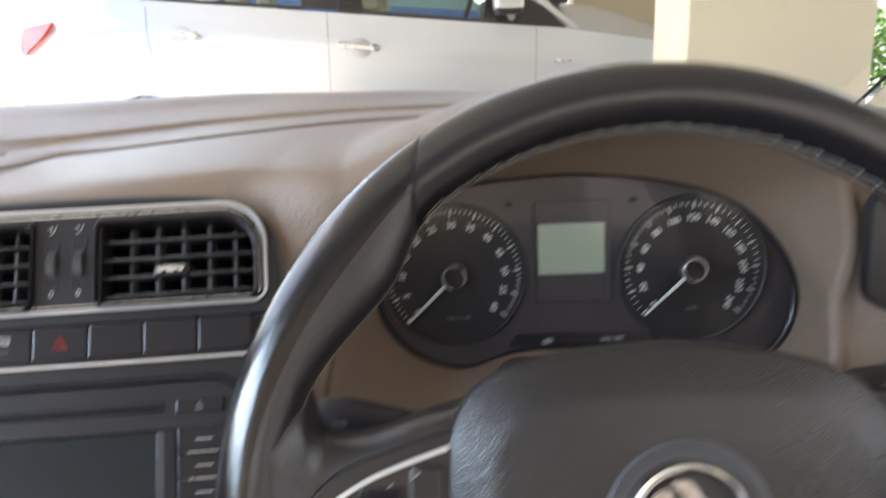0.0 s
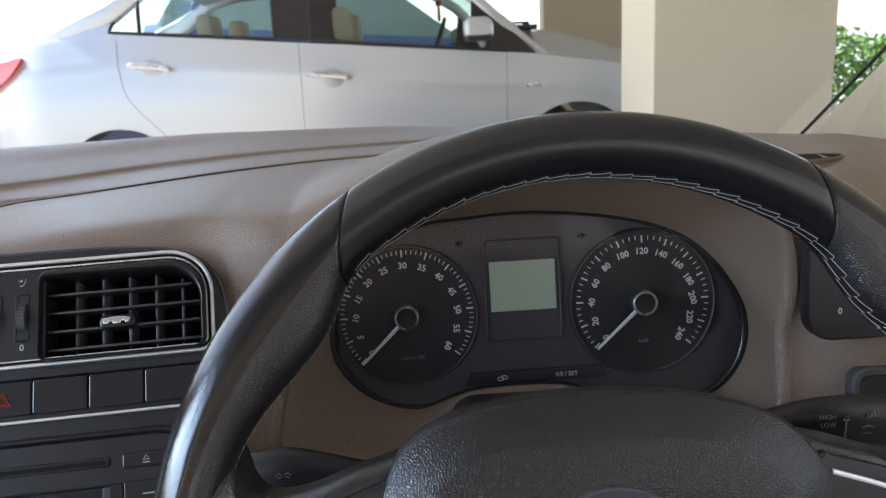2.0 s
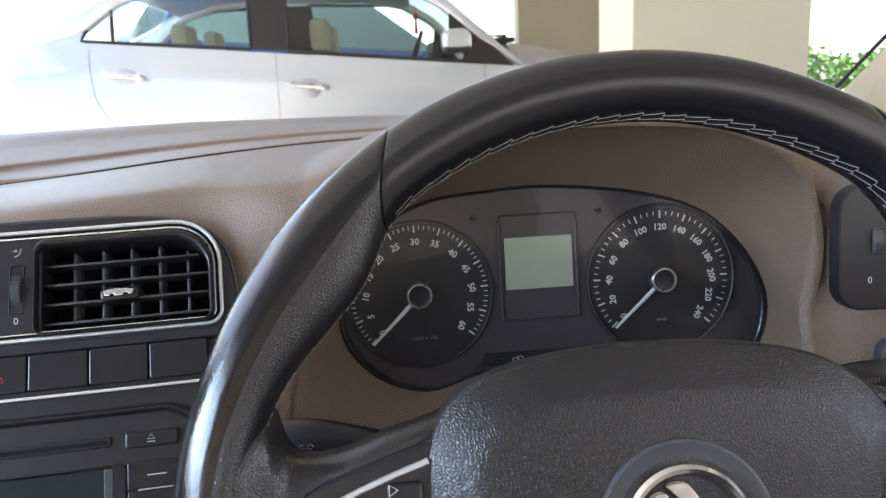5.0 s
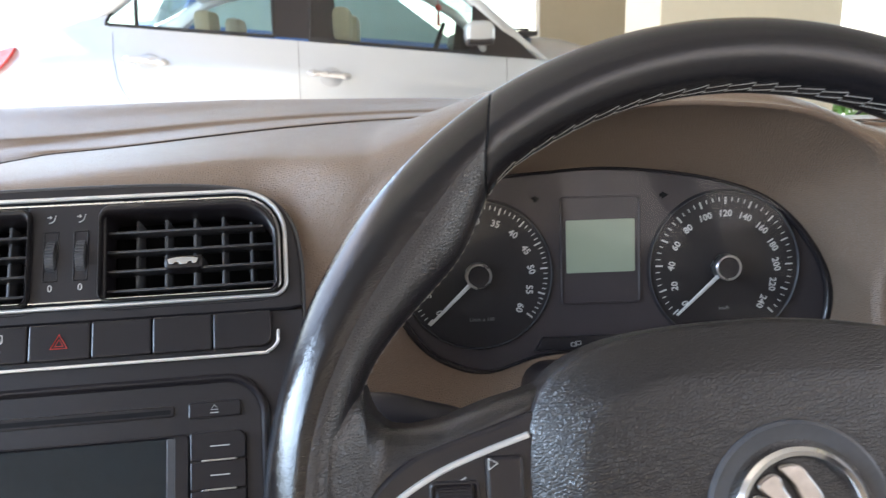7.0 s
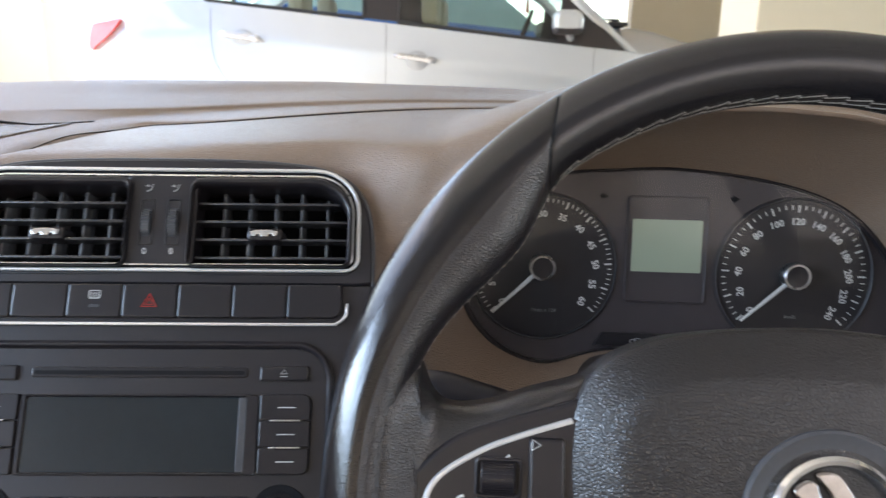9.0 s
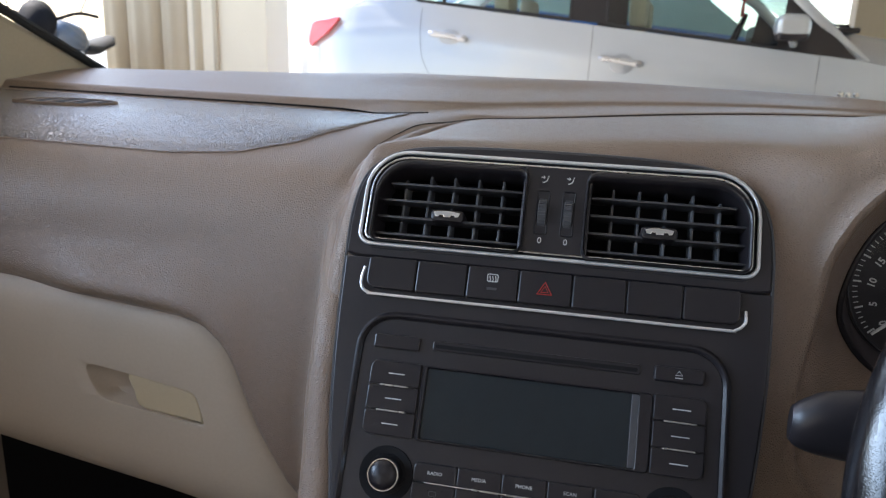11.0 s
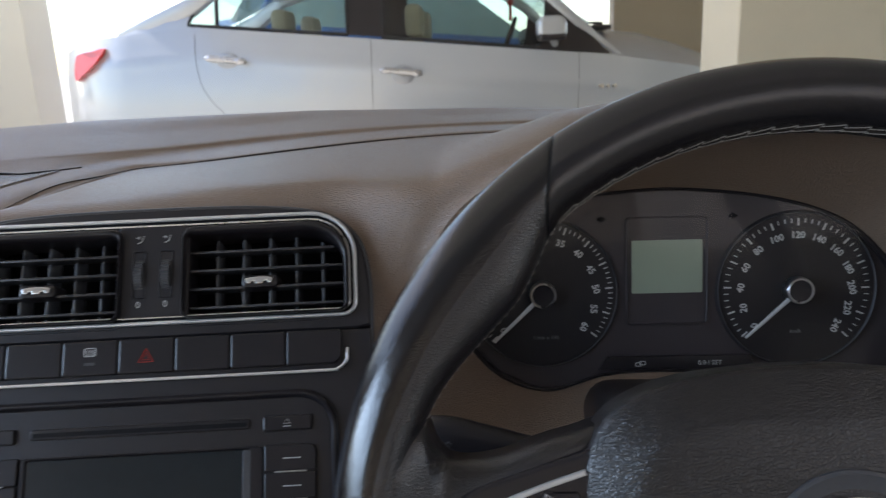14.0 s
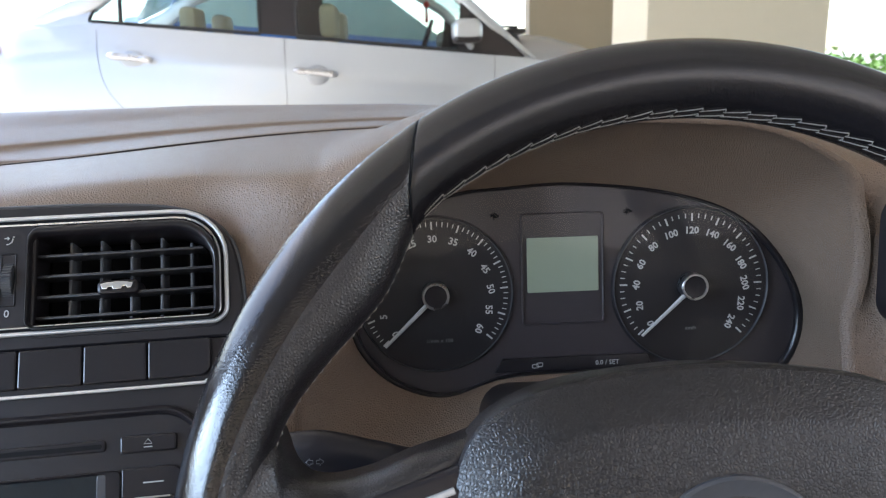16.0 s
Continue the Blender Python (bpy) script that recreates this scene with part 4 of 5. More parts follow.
def rim_point(a, w):
    """The rim's skin at a degrees from the top (to the right) and w degrees round its section (0 outside, 90 to the driver)."""
    b = abs((a + 180) % 360 - 180)
    c, s = math.cos(radians(w)), math.sin(radians(w))
    deep = RIM - (table(b - 2.5, GRIP) + table(b - 1, GRIP) + table(b + 1, GRIP) + table(b + 2.5, GRIP)) / 4
    rr = 0.0155 * c if c > 0 else deep * c
    zz = 0.0165 * s
    if c > 0.2:
        zz *= 1.0 - 0.08 * c
    if 34 < b < 112:
        on = smooth01(36, 54, b) * smooth01(-112, -104, -b)
        e = grip_edge(a)
        lobe = math.exp(-((w - e - 38) / 26) ** 2) * on
        dent = math.exp(-((w - e) / 11) ** 2) * on
        swell = 1 + 0.09 * lobe - 0.04 * dent
        rr, zz = rr * (1 + 0.03 * lobe), zz * swell
    r = RIM + rr
    return Vector((r * math.sin(radians(a)), r * math.cos(radians(a)), zz))


def seam_shift(w):
    """How far the slanting seams run down the rim, in degrees, round the section."""
    return 4.5 * (1 - math.cos(radians(w)))


def rim_piece(a0, a1, n, w0=0, w1=360):
    slant0, slant1 = (math.copysign(1, a) if abs(a) < 40 else 0 for a in (a0, a1))
    bm = B()
    rings = []
    for a in sorted([a0 + (a1 - a0) * k / n for k in range(n + 1)] + [a0 + 0.12, a0 + 0.3, a1 - 0.3, a1 - 0.12]):
        d = min(abs(a - a0), abs(a1 - a))
        dip = 0.0004 * max(0, 1 - d / 0.3) ** 2
        ring = []
        for j in range(72):
            u0, u1 = (grip_edge(a) if w is None else w for w in (w0, w1))
            w = u0 + (u1 - u0) * j / (72 if u1 - u0 == 360 else 71)
            share = (a - a0) / (a1 - a0)
            b = a + seam_shift(w) * (slant0 * (1 - share) + slant1 * share)
            p = rim_point(b, w)
            mid = Vector((RIM * math.sin(radians(b)), RIM * math.cos(radians(b)), 0))
            ring.append(p + (mid - p).normalized() * dip)
        rings.append(ring)
    vs = ring_strip(bm, rings, (w0, w1) == (0, 360))
    bm.faces.new(vs[0][::-1])
    bm.faces.new(vs[-1])
    return bm


part("rim_top", rim_piece(-31.5, 31.0, 60), LEATHER, wheel, "smooth black leather top of the rim", sharp=80)
for g0, g1 in ((-112, -31.7), (31.2, 112)):
    part("rim_side", rim_piece(g0, g1, 70, -170, None), LEATHER_W, wheel, "smooth black leather outer strip", sharp=80)
    part("grip", rim_piece(g0, g1, 70, None, 190), LEATHER_G, wheel, "grained black leather grip", sharp=80)
part("rim_bottom", rim_piece(112.2, 247.8, 70), LEATHER, wheel, sharp=80)
bm = B()
rng = random.Random(4)
a, step = -38.0, 3.3
while a < 76.0:
    for w0, w1 in ((166, 157), (179, 170)):
        u0, u1 = w0 + rng.uniform(-1.5, 1.5), w1 + rng.uniform(-1.5, 1.5)
        da = step * rng.uniform(0.96, 1.04)
        path = [rim_point(a + da * t, u0 + (u1 - u0) * t ** 0.8) for t in (0.0, 0.35, 0.7, 1.0)]
        path += [rim_point(a + da * 1.06, u1 + 5), rim_point(a + da * 1.0, u1 + 10)]
        lift = (0.0, 0.0004, 0.0006, 0.0004, 0.0004, -0.0001)
        out = [p + Vector((-math.sin(radians(a)), -math.cos(radians(a)), 0.6)).normalized() * k for p, k in zip(path, lift)]
        tube(bm, out, [0.00012, 0.00016, 0.00018, 0.00020, 0.00016, 0.00012], 5)
    a += step
a = -73.0
while a < -38.5:
    p, m, q = (rim_point(a + d, 176 + w) for d, w in ((0.0, 2), (0.45, 0), (0.9, 2)))
    away = (Vector((0, 0, 0)) - m).normalized() * 0.0004 + Vector((0, 0, 0.0003))
    tube(bm, [p, m + away, q], [0.00012, 0.00022, 0.00012], 5)
    a += 1.5
part("stitching", bm, THREAD, wheel, "pale grey cross stitching along the inner edge")
for sa in (-31.6, 31.1):
    bm = B()
    tube(bm, [rim_point(sa + math.copysign(seam_shift(w), sa), w) * 0.9990 for w in range(0, 360, 10)], 0.00025, 5, True, up=(0, 0, 1))
    part("rim_seam", bm, DARK, wheel)

for side in (-1, 1):
    arm = spline([(*p, 0) for p in [(-0.166, 0.058), (-0.1555, 0.0545), (-0.1520, 0.0500), (-0.1505, 0.0450), (-0.1482, 0.0398), (-0.1440, 0.0352), (-0.138, 0.0336), (-0.131, 0.0340), (-0.1206, 0.0362), (-0.1061, 0.0414), (-0.0937, 0.0445), (-0.075, 0.048), (-0.06, 0.03), (-0.055, 0.0), (-0.06, -0.05), (-0.10, -0.052), (-0.135, -0.058), (-0.152, -0.075), (-0.163, -0.060), (-0.172, -0.03), (-0.174, 0.0), (-0.172, 0.03)]], 5, True)
    arm = by_angle(arm, (-0.150, 0.0), 240)
    mid, rings = Vector((-0.150, 0.0)), []
    for d, drop in ((0.0, 0.030), (0.0, 0.013), (0.0005, 0.0099), (0.0012, 0.0080), (0.0025, 0.0060), (0.0045, 0.0040), (0.007, 0.0024), (0.010, 0.0011), (0.013, 0.0003), (0.016, 0.0), (0.020, 0.0), (0.025, 0.0), (0.032, 0.0), (0.042, 0.0)):
        ring = []
        for p in arm:
            v = p - mid
            q = mid + v * max(0.06, 1 - d / max(v.length, 0.03))
            rise = 0.0022 + 0.0026 * smooth01(0.095, 0.115, q.length) + 0.0100 * smooth01(0.1455, 0.168, q.length) * smooth01(0.060, 0.030, q.y)
            ring.append((-side * q.x, q.y, rise - drop))
        rings.append(ring)
    bm = B()
    vs = ring_strip(bm, rings)
    bm.faces.new(vs[-1])
    spoke = part("spoke", bm, LEATHER_G, wheel, "black grained leather spoke flowing out of the rim", sharp=80)
    edge = spline([(-0.156, -0.040, 0), (-0.1575, -0.018, 0), (-0.1565, 0.0005, 0), (-0.1492, 0.0122, 0), (-0.1354, 0.0237, 0), (-0.1151, 0.0312, 0), (-0.0947, 0.0372, 0), (-0.0895, 0.0385, 0), (-0.086, 0.030, 0), (-0.084, -0.030, 0), (-0.085, -0.044, 0), (-0.12, -0.048, 0)], 5, True)
    edge = [Vector((-side * p.x, p.y)) for p in edge]
    part("spoke_bezel", slab(B(), edge if side > 0 else edge[::-1], -0.004, 0.0066, 0.0018, 3), BLACK2, spoke, "smooth black surround")
    pan = [(-0.1475, -0.030), (-0.148, -0.004), (-0.1425, 0.007), (-0.127, 0.0170), (-0.110, 0.0240), (-0.086, 0.0318), (-0.075, 0.03), (-0.075, -0.045), (-0.12, -0.042)]
    pan = [Vector((-side * x, y, 0)) for x, y in pan]
    key = part("switch_plate", slab(B(), pan if side < 0 else pan[::-1], 0.0, 0.0076, 0.0010), BLACK2, spoke)
    bm = B()
    tube(bm, [(-side * p[0], p[1], 0.0070) for p in spline([(-0.1465, -0.038), (-0.1485, -0.02), (-0.1478, -0.004), (-0.1425, 0.0075), (-0.127, 0.0178), (-0.110, 0.0248), (-0.0920, 0.0308)], 6)], 0.0013, 8, flat=0.8)
    part("chrome_strip", bm, SILVER_TRIM, spoke, "curved chrome strip")
    if side < 0:
        bm = B()
        frame_ring(bm, rrect(0.0180, 0.0150, 0.002, 4, -0.1198, 0.0085), rrect(0.0145, 0.0118, 0.001, 4, -0.1198, 0.0085), 0.005, 0.0092, 0.0010)
        part("roller_frame", bm, BLACK, spoke)
        bm = B()
        lathe(bm, [(0.0056, -0.0066), (0.0066, -0.0060), (0.0066, 0.0060), (0.0056, 0.0066)], 36, pose(-0.1198, 0.0085, 0.0056, 0, 90, 0))
        for k in range(36):
            m = pose(-0.1198, 0.0085, 0.0056, 10 * k, 0, 0) @ Matrix.Translation((0, 0, 0.0067))
            bmesh.ops.create_cube(bm, size=1, matrix=m @ Matrix.Diagonal((0.0115, 0.0005, 0.0004, 1)))
        part("roller", bm, BLACK2, spoke, "ribbed scroll roller")
        part("rocker", slab(B(), rrect(0.0135, 0.050, 0.0015, 3, -0.1015, -0.001), 0.005, 0.0094, 0.0012), BLACK2, spoke)
        for yy, d in ((0.0215, 1), (-0.0005, -1)):
            bm = B()
            tube(bm, [(-0.106 - 0.0012 * d, yy - 0.002, 0.0095), (-0.106 - 0.0012 * d, yy + 0.002, 0.0095), (-0.106 + 0.002 * d, yy, 0.0095)], 0.00032, 5, True)
            part("arrow_mark", bm, WHITE, spoke)
        bm = B()
        tube(bm, [(-0.119, 0.0148, 0.0078), (-0.1155, 0.0146, 0.0078), (-0.1155, 0.0170, 0.0078)], 0.0003, 5, True)
        part("volume_mark", bm, WHITE, spoke)
        bm = B()
        tube(bm, spline([(-0.1355, -0.0015, 0.0078), (-0.1345, 0.0005, 0.0078), (-0.1325, 0.0012, 0.0078)], 4), 0.0006, 5)
        part("phone_mark", bm, WHITE, spoke)

PAD_OUT = spline([(0.0, 0.0695), (-0.049, 0.0655), (-0.076, 0.056), (-0.089, 0.042), (-0.0935, 0.022), (-0.0925, -0.002), (-0.087, -0.035), (-0.073, -0.062), (-0.05, -0.080), (0.0, -0.088), (0.05, -0.080), (0.073, -0.062), (0.087, -0.035), (0.0925, -0.002), (0.0935, 0.022), (0.087, 0.040), (0.073, 0.0545), (0.047, 0.0645)], 7, True)
PAD_N = by_angle(PAD_OUT, (0, -0.004), 144)
bm = B()
rings = []
for d, z in ((0.0, -0.022), (0.0, 0.0016), (0.0006, 0.0036), (0.0020, 0.0050), (0.0100, 0.0092), (0.0185, 0.0128), (0.0196, 0.0132), (0.024, 0.0138), (0.032, 0.0145), (0.042, 0.0150)):
    ring = []
    for p in PAD_N:
        v = p - Vector((0, -0.004))
        k = (v.length - d) / v.length
        q = Vector((0, -0.004)) + v * k
        ring.append((q.x, q.y, z))
    rings.append(ring)
vs = ring_strip(bm, rings)
bm.faces.new(vs[-1])
cover = part("airbag_cover", bm, PAD, wheel, "black coarse-grained airbag cover", sharp=16)
cover.location.z = 0.0028
# grey puts the light reflected by the dish's slope into its colour
emb = part("emblem_well", lathe(B(), [(0.0335, 0.0140), (0.0330, 0.0160), (0.0318, 0.0166), (0.0300, 0.0160), (0.0245, 0.0145), (0.0, 0.0140)], 64), GREY, cover, "round dish, grey for the light its slope reflects")
part("emblem_ring", lathe(B(), [(0.0245, 0.0145), (0.0242, 0.0178), (0.0228, 0.0192), (0.0212, 0.0186), (0.0200, 0.0165), (0.0198, 0.0145)], 64), CHROME, emb, "chrome ring")
for pts in ([(-0.0178, 0.0012), (-0.0165, 0.008), (-0.010, 0.0065), (-0.002, -0.001), (-0.004, -0.0055), (-0.010, -0.0005)], [(-0.0150, 0.0100), (-0.0105, 0.0152), (-0.0065, 0.0140), (-0.0050, 0.0095), (0.0005, 0.0015), (-0.0025, 0.0005)],
            [(-0.0075, 0.0172), (0.0, 0.0182), (0.0050, 0.0125), (0.0090, 0.0050), (0.0095, -0.006), (0.006, -0.0005), (0.001, 0.0035), (-0.0025, 0.0105)], [(0.0095, -0.004), (0.0085, -0.010), (0.004, -0.016), (-0.002, -0.0185), (-0.006, -0.0175), (-0.0015, -0.012), (-0.001, -0.007), (0.003, -0.006)]):
    bm = B()
    out = spline([(*p, 0) for p in pts], 4, True)
    area = sum(out[i - 1].x * out[i].y - out[i].x * out[i - 1].y for i in range(len(out)))
    slab(bm, out if area > 0 else out[::-1], 0.0142, 0.0172, 0.0011, 3)
    part("emblem_vane", bm, WORN_CHROME, emb, "plain chrome shape")
part("emblem_hub", lathe(B(), [(0.0042, 0.0142), (0.0042, 0.0190), (0.0034, 0.0198), (0.0024, 0.0190), (0.0, 0.0186)], 24, Matrix.Translation((0.004, -0.003, 0))), CHROME, emb)
for x, y in ((-0.054, 0.014), (0.064, 0.012)):
    for dx, h in ((-0.004, 0.0030), (0.0, 0.0008), (0.0035, 0.0036)):
        part("worn_print", slab(B(), rrect(0.0007 if h > 0.001 else 0.003, h * 0.6, 0.0002, 2, x + dx * 0.5, y), 0.0138, 0.01452, 0.0001), GREY, cover, "remains of a worn mark")

# ---- column, stalks ----
column = thing("steering_column", "black plastic steering column shroud behind the wheel", "steering column")
bm = B()
rings = []
for y, z, w, h in ((0.262, 0.850, 0.045, 0.040), (0.30, 0.838, 0.056, 0.044), (0.36, 0.818, 0.062, 0.044), (0.42, 0.796, 0.064, 0.044), (0.50, 0.77, 0.064, 0.044)):
    rings.append([(p.x, y, z + p.y) for p in rrect(2 * w, 2 * h, 0.022, 6)])
vs = ring_strip(bm, rings)
bm.faces.new(vs[0])
part("shroud", bm, BLACK, column, sharp=50)
bm = B()
rings = [[(p.x, 0.244 + 0.01 * k, 0.862 - 0.003 * k + p.y) for p in rrect(0.08, 0.08, 0.03, 6)] for k in range(3)]
ring_strip(bm, rings)
part("collar", bm, DARK, column)


def stalk(name, label, rows):
    ob = thing(name, label, "stalk")
    bm = B()
    fine = spline(rows, 6)
    rings = [[(x, y + hy * math.cos(a), z + hz * math.sin(a)) for a in (2 * math.pi * s / 20 for s in range(20))] for x, y, z, hy, hz in fine]
    vs = ring_strip(bm, rings)
    bm.faces.new(vs[0])
    bm.faces.new(vs[-1])
    part("arm", bm, BLACK, ob, sharp=60)
    return ob


ind = stalk("indicator_stalk", "black indicator stalk behind the wheel with printed arrows", ((-0.035, 0.335, 0.846, 0.008, 0.007), (-0.095, 0.333, 0.848, 0.008, 0.007), (-0.125, 0.331, 0.850, 0.009, 0.0135), (-0.152, 0.330, 0.8515, 0.010, 0.0195), (-0.178, 0.330, 0.850, 0.010, 0.0175), (-0.190, 0.330, 0.848, 0.009, 0.0130), (-0.195, 0.330, 0.8475, 0.006, 0.009)))
for d in (-1, 1):
    bm = B()
    cx = -0.152 + 0.0020 * d
    tube(bm, [(cx - 0.0012 * d, 0.3200, 0.8600), (cx + 0.0002 * d, 0.3200, 0.8600), (cx + 0.0002 * d, 0.3200, 0.8591), (cx + 0.0020 * d, 0.3200, 0.8609), (cx + 0.0002 * d, 0.3200, 0.8627), (cx + 0.0002 * d, 0.3200, 0.8618), (cx - 0.0012 * d, 0.3200, 0.8618)], 0.0002, 5, True)
    part("arrow", bm, FADED, ind, "faded white arrow outline")
wip = stalk("wiper_stalk", "black wiper stalk behind the wheel with white printed marks", ((0.035, 0.335, 0.860, 0.007, 0.006), (0.100, 0.333, 0.866, 0.007, 0.005), (0.125, 0.331, 0.8665, 0.009, 0.0105), (0.150, 0.330, 0.8650, 0.010, 0.0140), (0.20, 0.330, 0.861, 0.010, 0.0135), (0.225, 0.330, 0.859, 0.006, 0.009)))
MS = Matrix.Translation((0.1335, 0.3208, 0.870)) @ pose(0, 0, 0, 90 - 14, 0, 0)
lettering("print", "HIGH", 0.0036, MS @ pose(0, 0.0022, 0.0005), FADED, wip)
lettering("print", "LOW", 0.0036, MS @ pose(0.0005, -0.0022, 0.0), FADED, wip)
bm = B()
tube(bm, [(0.1430, 0.3202, 0.858), (0.1430, 0.3197, 0.8705)], 0.0005, 5)
tube(bm, [(0.1415, 0.3199, 0.8705), (0.1445, 0.3199, 0.8705), (0.1430, 0.3197, 0.8735)], 0.0005, 5, True)
part("arrow", bm, FADED, wip)
bm = B()
for k in range(4):
    tube(bm, [(0.1545 + 0.0016 * k, 0.3200, 0.8715), (0.1545 + 0.0016 * k, 0.3198, 0.8730 + 0.0007 * k)], 0.0005, 5)
part("bar_mark", bm, FADED, wip)
bm = B()
tube(bm, [(0.152, 0.3202, 0.8655), (0.155, 0.3201, 0.8665), (0.158, 0.3202, 0.8655), (0.1568, 0.3203, 0.862), (0.1532, 0.3203, 0.862)], 0.0004, 5, True)
part("wiper_mark", bm, FADED, wip)

# ---- driver's outer vent and light switch ----
MV = Matrix.Translation((0.255, 0.411, 0.917)) @ pose(0, 0, 0, 84, 0, 0)
ov = thing("outer_vent", "black outer air vent plate with a thumbwheel and a chrome ring", "air vent", MV)
part("plate", slab(B(), rrect(0.180, 0.078, 0.016, 6), -0.006, 0.004, 0.0015), BLACK, ov)
bm = B()
ring_o = rrect(0.125, 0.066, 0.018, 6, 0.022, 0.0)
frame_ring(bm, ring_o, shrink(ring_o, 0.003), 0.0, 0.006, 0.0012)
part("vent_ring", bm, CHROME, ov)
# shallow near-black sheet painting the shade between the slats
part("vent_opening_shade", slab(B(), shrink(ring_o, 0.002), 0.0, 0.0045, 0.0003), DARK, ov)
for k in range(4):
    bm = B()
    box(bm, -0.035, 0.08, -0.020 + 0.0125 * k, -0.018 + 0.0125 * k, 0.0035, 0.0058, 0.0005)
    part("slat", bm, BLACK2, ov)
bm = B()
lathe(bm, [(0.0115, -0.003), (0.0122, -0.0026), (0.0122, 0.0026), (0.0115, 0.003)], 36, pose(-0.066, 0.004, -0.005, 0, 90, 0))
for k in range(36):
    m = pose(-0.066, 0.004, -0.005, 10 * k, 0, 0) @ Matrix.Translation((0, 0, 0.0124))
    bmesh.ops.create_cube(bm, size=1, matrix=m @ Matrix.Diagonal((0.005, 0.0009, 0.0008, 1)))
part("thumbwheel", bm, GREY, ov)
lettering("numeral", "0", 0.0058, pose(-0.0700, -0.020, 0.0042), WHITE, ov)
ML = Matrix.Translation((0.250, 0.400, 0.815)) @ pose(0, 0, 0, 80, 0, 0)
ls = thing("light_switch", "grey-framed black headlight switch in the dash", "switch", ML)
bm = B()
o = rrect(0.11, 0.086, 0.010, 5)
frame_ring(bm, o, shrink(o, 0.006), -0.004, 0.005, 0.0015)
part("frame", bm, GREY, ls)
part("plate", slab(B(), shrink(o, 0.005), -0.004, 0.001, 0.0005), BLACK, ls)
part("dial", lathe(B(), [(0.028, 0.0), (0.027, 0.008), (0.024, 0.011), (0.0, 0.011)], 40), BLACK2, ls)

# ---- cabin shell ----
for side, x0 in ((1, 0.338), (-1, -1.012)):
    poly = [(0.80, 0.957 if side > 0 else 0.976), (0.62, 1.055), (0.40, 1.18), (0.08, 1.36), (0.02, 1.36), (0.10, 1.26), (0.28, 1.06), (0.36, 0.98), (0.36, 0.86), (0.80, 0.86)]
    bm = B()
    rings = []
    for dx, d in ((0.05, 0.0), (0.006, 0.0), (0.0015, 0.003), (0.0, 0.008)):
        o = shrink([Vector(p) for p in poly], d)
        rings.append([(x0 + side * dx + (0.026 * smooth01(0.55, 0.80, p[0]) if side > 0 else 0), p[0], p[1]) for p in o])
    vs = ring_strip(bm, rings)
    bm.faces.new(vs[-1])
    structure("pillar_trim", bm, TRIM, "beige windscreen pillar trim", "trim")
    bm = B()
    tube(bm, [(x0 - side * 0.002 + (0.025 if side > 0 else 0), 0.815, (0.950 if side > 0 else 0.968)), (x0 + (0.005 if side > 0 else 0), 0.62, 1.061), (x0, 0.40, 1.186), (x0, 0.08, 1.368)], 0.0018 if side > 0 else 0.006, 8)
    structure("windscreen_seal", bm, RUBBER, "black rubber windscreen seal", "seal", True)
    bm = B()
    xo = x0 + side * 0.03
    box(bm, min(xo, xo + side * 0.06), max(xo, xo + side * 0.06), -1.1, 0.80, 0.28, 0.93, 0.012)
    structure("door_panel", bm, BEIGE, "beige door panel with an open window above", "door")
    bm = B()
    box(bm, min(xo, xo + side * 0.06), max(xo, xo + side * 0.06), -1.1, -0.98, 0.93, 1.36, 0.01)
    structure("door_pillar", bm, TRIM, "beige trimmed door pillar", "pillar")
bm = B()
box(bm, -1.07, 0.40, -2.0, 0.10, 1.365, 1.40, 0.008)
structure("roof", bm, HEADLINER, "pale cloth headliner under the roof", "roof")
bm = B()
box(bm, -1.07, 0.40, -2.04, -2.0, 0.28, 1.0, 0.008)
structure("rear_panel", bm, BEIGE, "beige rear cabin panel", "panel")
bm = B()
box(bm, -1.07, 0.40, -2.04, 0.95, 0.24, 0.28, 0.004)
structure("cabin_floor", bm, RUBBER, "black carpeted cabin floor", "floor")
bm = B()
box(bm, -1.07, 0.40, 0.60, 0.64, 0.28, 0.935, 0.004)
structure("firewall", bm, DARK, "dark bulkhead behind the dashboard", "bulkhead")
bm = B()
vs = [bm.verts.new(p) for p in ((-1.0, 0.845, 0.960), (-0.7, 0.93, 0.965), (-0.336, 0.965, 0.965), (0.05, 0.93, 0.955), (0.335, 0.845, 0.938), (0.30, 0.10, 1.37), (0.0, 0.14, 1.385), (-0.336, 0.15, 1.39), (-0.67, 0.14, 1.385), (-0.97, 0.10, 1.37))]
for i in range(4):
    bm.faces.new((vs[i], vs[i + 1], vs[8 - i], vs[9 - i]))
ws = structure("windscreen", bm, PANE, "clear raked windscreen", "windscreen", True)
ws.visible_shadow = False
bm = B()
box(bm, -1.05, 0.38, 0.97, 1.75, 0.80, 0.84, 0.02)
structure("bonnet", bm, SILVER, "silver bonnet below the windscreen", "bonnet")

# ---- the car park outside ----
bm = B()
box(bm, -400, 400, -400, 400, -0.15, 0.087)
structure("ground", bm, CONCRETE, "grey concrete car park floor", "ground")
# unseen slab; its extent is set to shade the cabin and cut dashboard sheen
bm = B()
box(bm, -2.4, 7.0, -9.0, 8.0, 2.75, 3.05)
structure("ceiling", bm, PLASTER, "pale plastered car park ceiling, out of view, added to hold back sky light", "ceiling")
